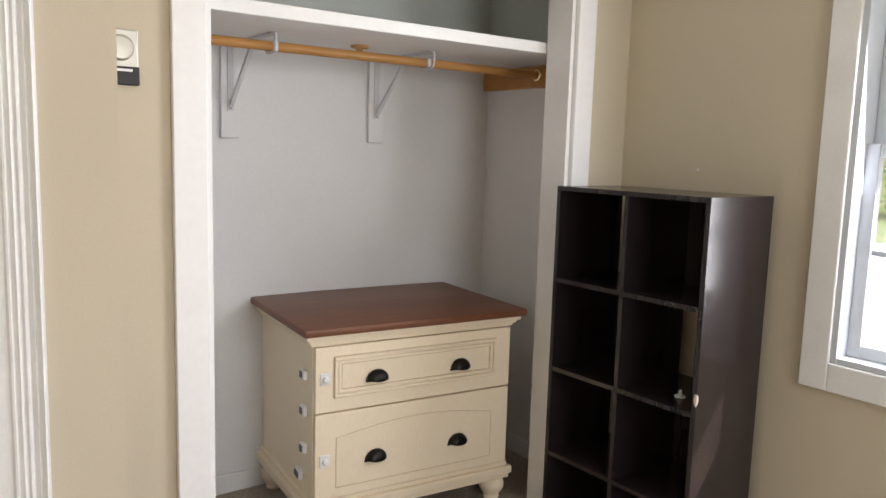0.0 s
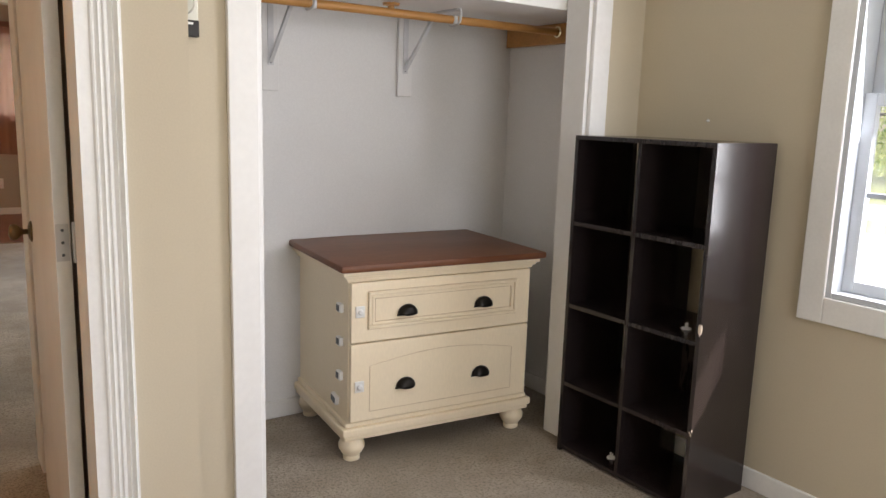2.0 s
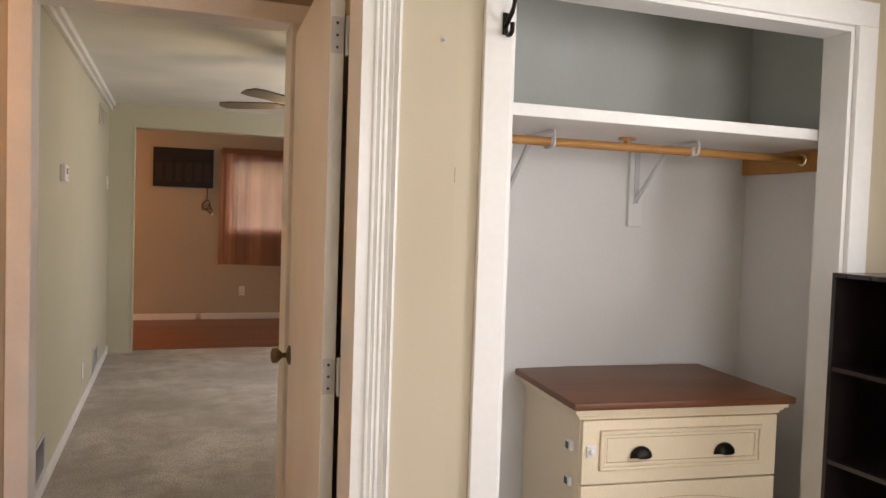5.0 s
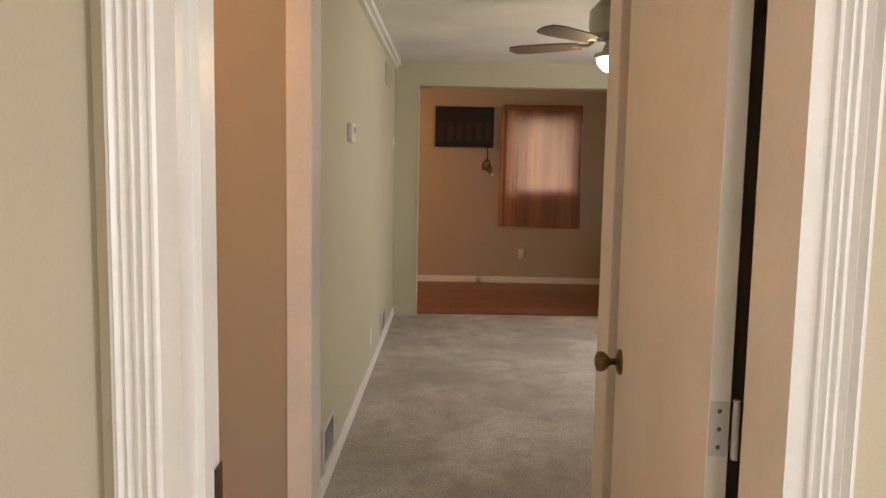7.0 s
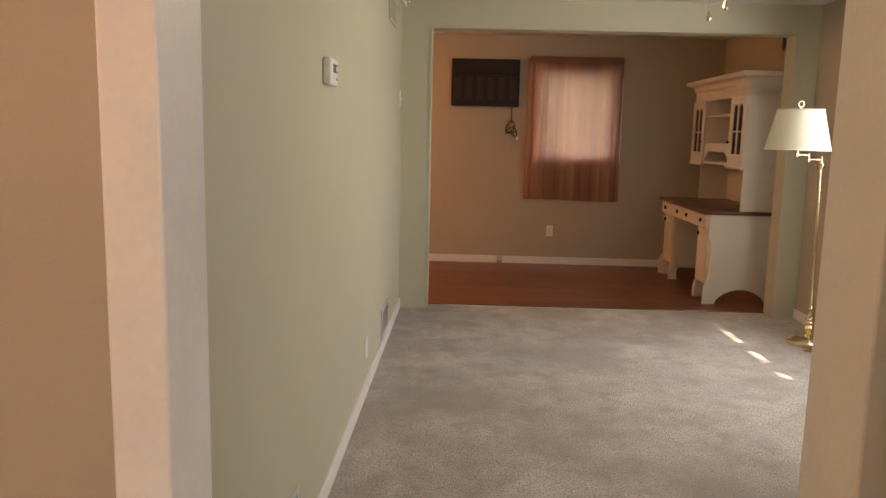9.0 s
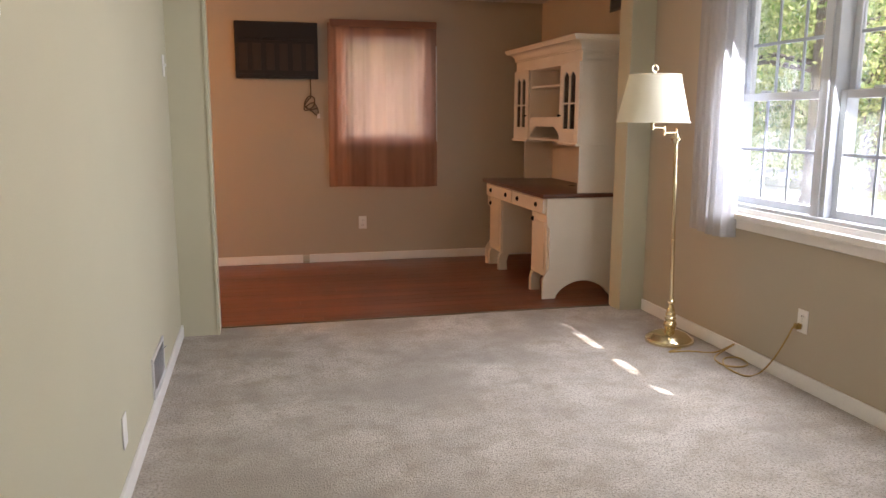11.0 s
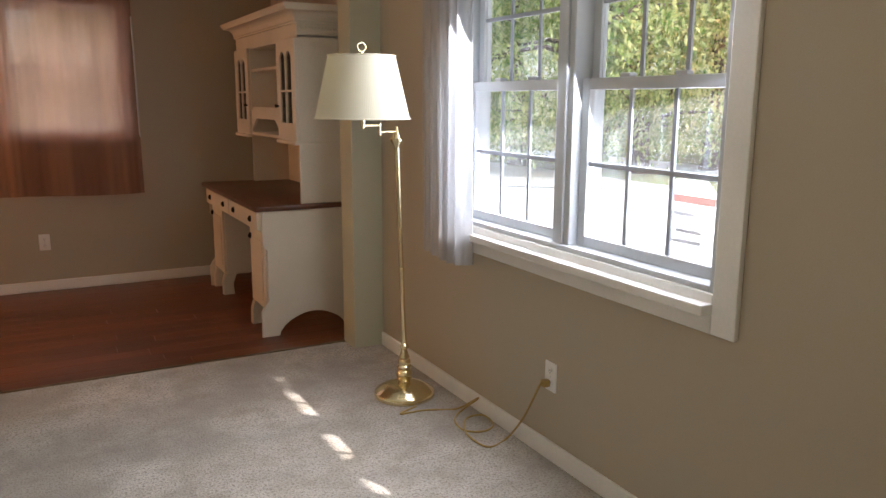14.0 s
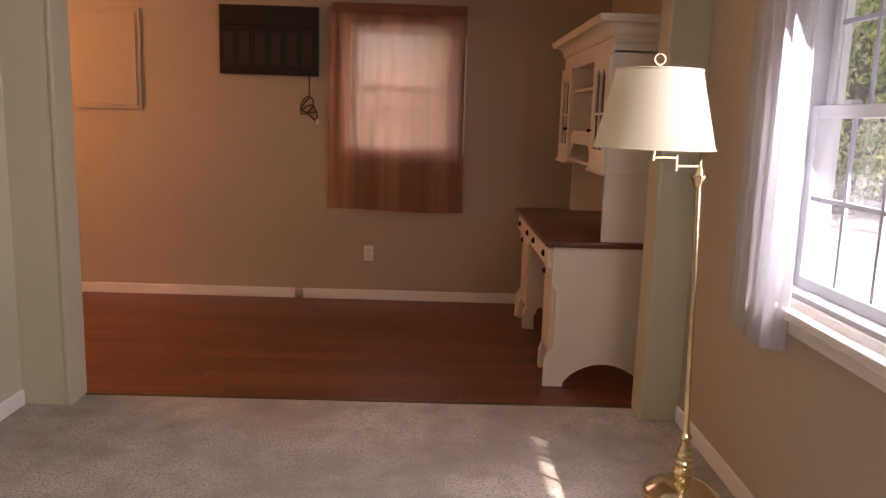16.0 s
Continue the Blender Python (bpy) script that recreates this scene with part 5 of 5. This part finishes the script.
def ceiling_fan():
    f = thing("ceiling_fan", "nickel ceiling fan with grey-brown blades and lit glass bowl", "ceiling fan", 0.474, 5.333, 2.40)
    part("canopy", lathe(bmesh.new(), [(0.07, -0.05), (0.085, -0.02), (0.09, 0.0)], seg=28), FAN_METAL, f, smooth=40)
    part("motor", lathe(bmesh.new(), [(0.05, -0.285), (0.09, -0.275), (0.135, -0.25), (0.145, -0.20), (0.14, -0.12), (0.10, -0.08), (0.06, -0.05)], seg=36), FAN_METAL, f, smooth=40)
    part("light_collar", lathe(bmesh.new(), [(0.098, -0.375), (0.107, -0.372), (0.107, -0.352), (0.07, -0.34), (0.045, -0.285)], seg=32), FAN_METAL, f, smooth=40)
    g = part("glass_bowl", lathe(bmesh.new(), [(0.02, -0.452), (0.055, -0.441), (0.080, -0.42), (0.092, -0.395), (0.095, -0.375)], seg=32), GLOBE, f, "lit frosted glass bowl", smooth=80)
    g.visible_shadow = False
    for i in range(5):
        m = pose(0, 0, 0, 0, 0, 72 * i + 152)
        out = [(0.20, -0.045), (0.30, -0.058), (0.52, -0.066), (0.60, -0.055), (0.625, 0.0), (0.60, 0.055), (0.52, 0.066), (0.30, 0.058), (0.20, 0.045)]
        bm = prism(bmesh.new(), out, "z", -0.004, 0.004)
        bmesh.ops.transform(bm, matrix=m @ pose(0, 0, -0.297, 10, 0, 0), verts=bm.verts)
        b = part("blade", bm, FAN_WOOD, f)
        bm = tube(bmesh.new(), [m @ Vector(p) for p in ((0.10, 0, -0.26), (0.15, 0, -0.297), (0.24, 0, -0.294))], [0.014, 0.010, 0.012], 8)
        part("blade_iron", bm, FAN_METAL, b)
    for x, y, z in ((-0.03, -0.08, -0.572), (0.03, -0.08, -0.535)):
        k = part("pull_chain", tube(bmesh.new(), [(x, y, -0.33), (x, y, z)], 0.0015, 6), FAN_METAL, f)
        part("chain_bob", lathe(bmesh.new(), [(0.003, 0.02), (0.008, 0.005), (0.009, -0.006), (0.003, -0.014)], (x, y, z), 12), BRASS, k, smooth=60)
    k = thing("kitchen_ceiling_light", "lit frosted ceiling light in the kitchen", "ceiling light", -2.9, 9.4, 2.43)
    part("rim", lathe(bmesh.new(), [(0.16, -0.03), (0.165, -0.015), (0.165, 0.0)], seg=32), FAN_METAL, k)
    g = part("globe", lathe(bmesh.new(), [(0.03, -0.13), (0.10, -0.11), (0.145, -0.06), (0.155, -0.03)], seg=28), KITCHEN_GLOBE, k, smooth=80)
    g.visible_shadow = False


ceiling_fan()

# ---- outdoors ----
gm = bmesh.new()
box(gm, -300, 400, -300, 400, -0.6, -0.45)
tagged(part("ground", gm, GRASS), "sunlit lawn with dry patches", "ground", kind="structure")
dm = bmesh.new()
box(dm, 2.6, 13.0, -6.0, 30.0, -0.45, -0.44)
tagged(part("driveway", dm, GRAVEL), "pale sunlit concrete driveway beside the house", "driveway", kind="structure")
rm = bmesh.new()
box(rm, 15.0, 18.0, -40.0, 60.0, -0.45, -0.438)
tagged(part("road", rm, GRAVEL), "pale road beyond the lawn", "road", kind="structure")


def tree(x, y, seed, height=9.0, radius=3.2, leaves=14000, low=0.6, bare=0.12):
    rnd = random.Random(seed)
    t = thing("tree", "leafy green deciduous tree at the edge of the lawn", "tree", x, y, -0.45, group="trees beyond the lawn")
    lean = (rnd.uniform(-0.3, 0.3), rnd.uniform(-0.3, 0.3))
    spine = [(lean[0] * f, lean[1] * f, height * 0.85 * f) for f in (0, 0.03, 0.15, 0.4, 0.7, 1.0)]
    bm = tube(bmesh.new(), spine, [0.34, 0.26, 0.22, 0.17, 0.10, 0.03], 10)
    tips = []
    for i in range(16):
        f = rnd.uniform(bare, 0.9)
        a = rnd.uniform(0, 6.28)
        r = radius * (1.05 - 0.6 * f) * rnd.uniform(0.6, 1.0)
        p0 = Vector((lean[0] * f, lean[1] * f, height * 0.85 * f))
        p2 = p0 + Vector((r * math.cos(a), r * math.sin(a), rnd.uniform(0.0, 1.0)))
        tube(bm, [p0, (p0 + p2) / 2 + Vector((0, 0, 0.2)), p2], [0.07, 0.05, 0.015], 6)
        tips += [p2, (p0 + p2) / 2]
    part("trunk", bm, BARK, t)
    clumps = tips + [Vector((rnd.gauss(0, radius * 0.5), rnd.gauss(0, radius * 0.5), rnd.uniform(low, height))) for _ in range(34)]
    vs, fs = [], []
    for _ in range(leaves):
        c0 = rnd.choice(clumps)
        p = c0 + Vector((rnd.gauss(0, 0.5), rnd.gauss(0, 0.5), rnd.gauss(0, 0.38)))
        if p.z < 0.25:
            continue
        e = Euler((rnd.uniform(0, 6.28), rnd.uniform(0, 6.28), rnd.uniform(0, 6.28))).to_matrix()
        s = rnd.uniform(0.045, 0.095)
        k = len(vs)
        vs += [p + e @ Vector(q) * s for q in ((-1, 0, 0), (0, -0.5, 0.1), (1.1, 0, 0), (0, 0.5, 0.1))]
        fs.append((k, k + 1, k + 2, k + 3))
    me = bpy.data.meshes.new("crown")
    me.from_pydata(vs, [], fs)
    me.materials.append(LEAF)
    new("crown", me).parent = t
    return t


first = [tree(1 + 21 * math.cos(0.9), 4.5 + 21 * math.sin(0.9), 3), tree(1 + 23 * math.cos(0.62), 4.5 + 23 * math.sin(0.62), 7, 8.5, 3.6)]
tree(11.0, 17.2, 21, 9.5, 3.0, 8000, 3.0, 0.34)
rnd = random.Random(11)
for i, deg in enumerate((22, 30, 43, 48, 57, 62, 68, 74, 80)):
    dist = 21 + rnd.uniform(-1.5, 3)
    copy_thing(first[i % 2], pose(1 + dist * math.cos(radians(deg)), 4.5 + dist * math.sin(radians(deg)), -0.45, 0, 0, rnd.uniform(0, 360)))
for i, deg in enumerate(range(15, 90, 9)):
    dist = 28 + rnd.uniform(-1.5, 2)
    copy_thing(first[(i + 1) % 2], pose(1 + dist * math.cos(radians(deg)), 4.5 + dist * math.sin(radians(deg)), -0.45, 0, 0, rnd.uniform(0, 360)))


def window_sticker():
    s = thing("window_sticker", "white octagonal sticker with red heading on the window glass", "sticker", WO - 0.021, 6.115, 1.008)
    r = 0.168
    out = [(r * math.cos(math.pi / 8 + math.pi / 4 * i), r * math.sin(math.pi / 8 + math.pi / 4 * i)) for i in range(8)]
    b = part("sheet", prism(bmesh.new(), out, "x", 0.0, 0.002), SIGN_WHITE, s)
    part("red_heading_bar", B(-0.0015, 0.0, -0.10, 0.10, 0.078, 0.104), SIGN_RED, b)
    for z, y0, y1 in ((0.035, -0.02, 0.10), (-0.02, -0.05, 0.06), (-0.055, -0.05, 0.09)):
        part("grey_text_bar", B(-0.0015, 0.0, y0, y1, z, z + 0.014), SIGN_GREY, b)


window_sticker()

# ---- floor planks ----
rnd = random.Random(5)
y, row = 8.462, 0
while y < 10.6:
    w = min(0.125, 10.6 - y)
    x = -4.2 - rnd.uniform(0, 1.1)
    while x < 2.27:
        a, b = max(x, -4.2), min(x + 1.21, 2.27)
        if b - a > 0.02 and w > 0.02:
            part("plank", B(a + 0.0008, b - 0.0008, y + 0.0008, y + w - 0.0008, -0.008, 0.0, bevel=0.0012), PLANK, bpy.data.objects["floor_base_dining"])
        x += 1.21
    y, row = y + 0.125, row + 1
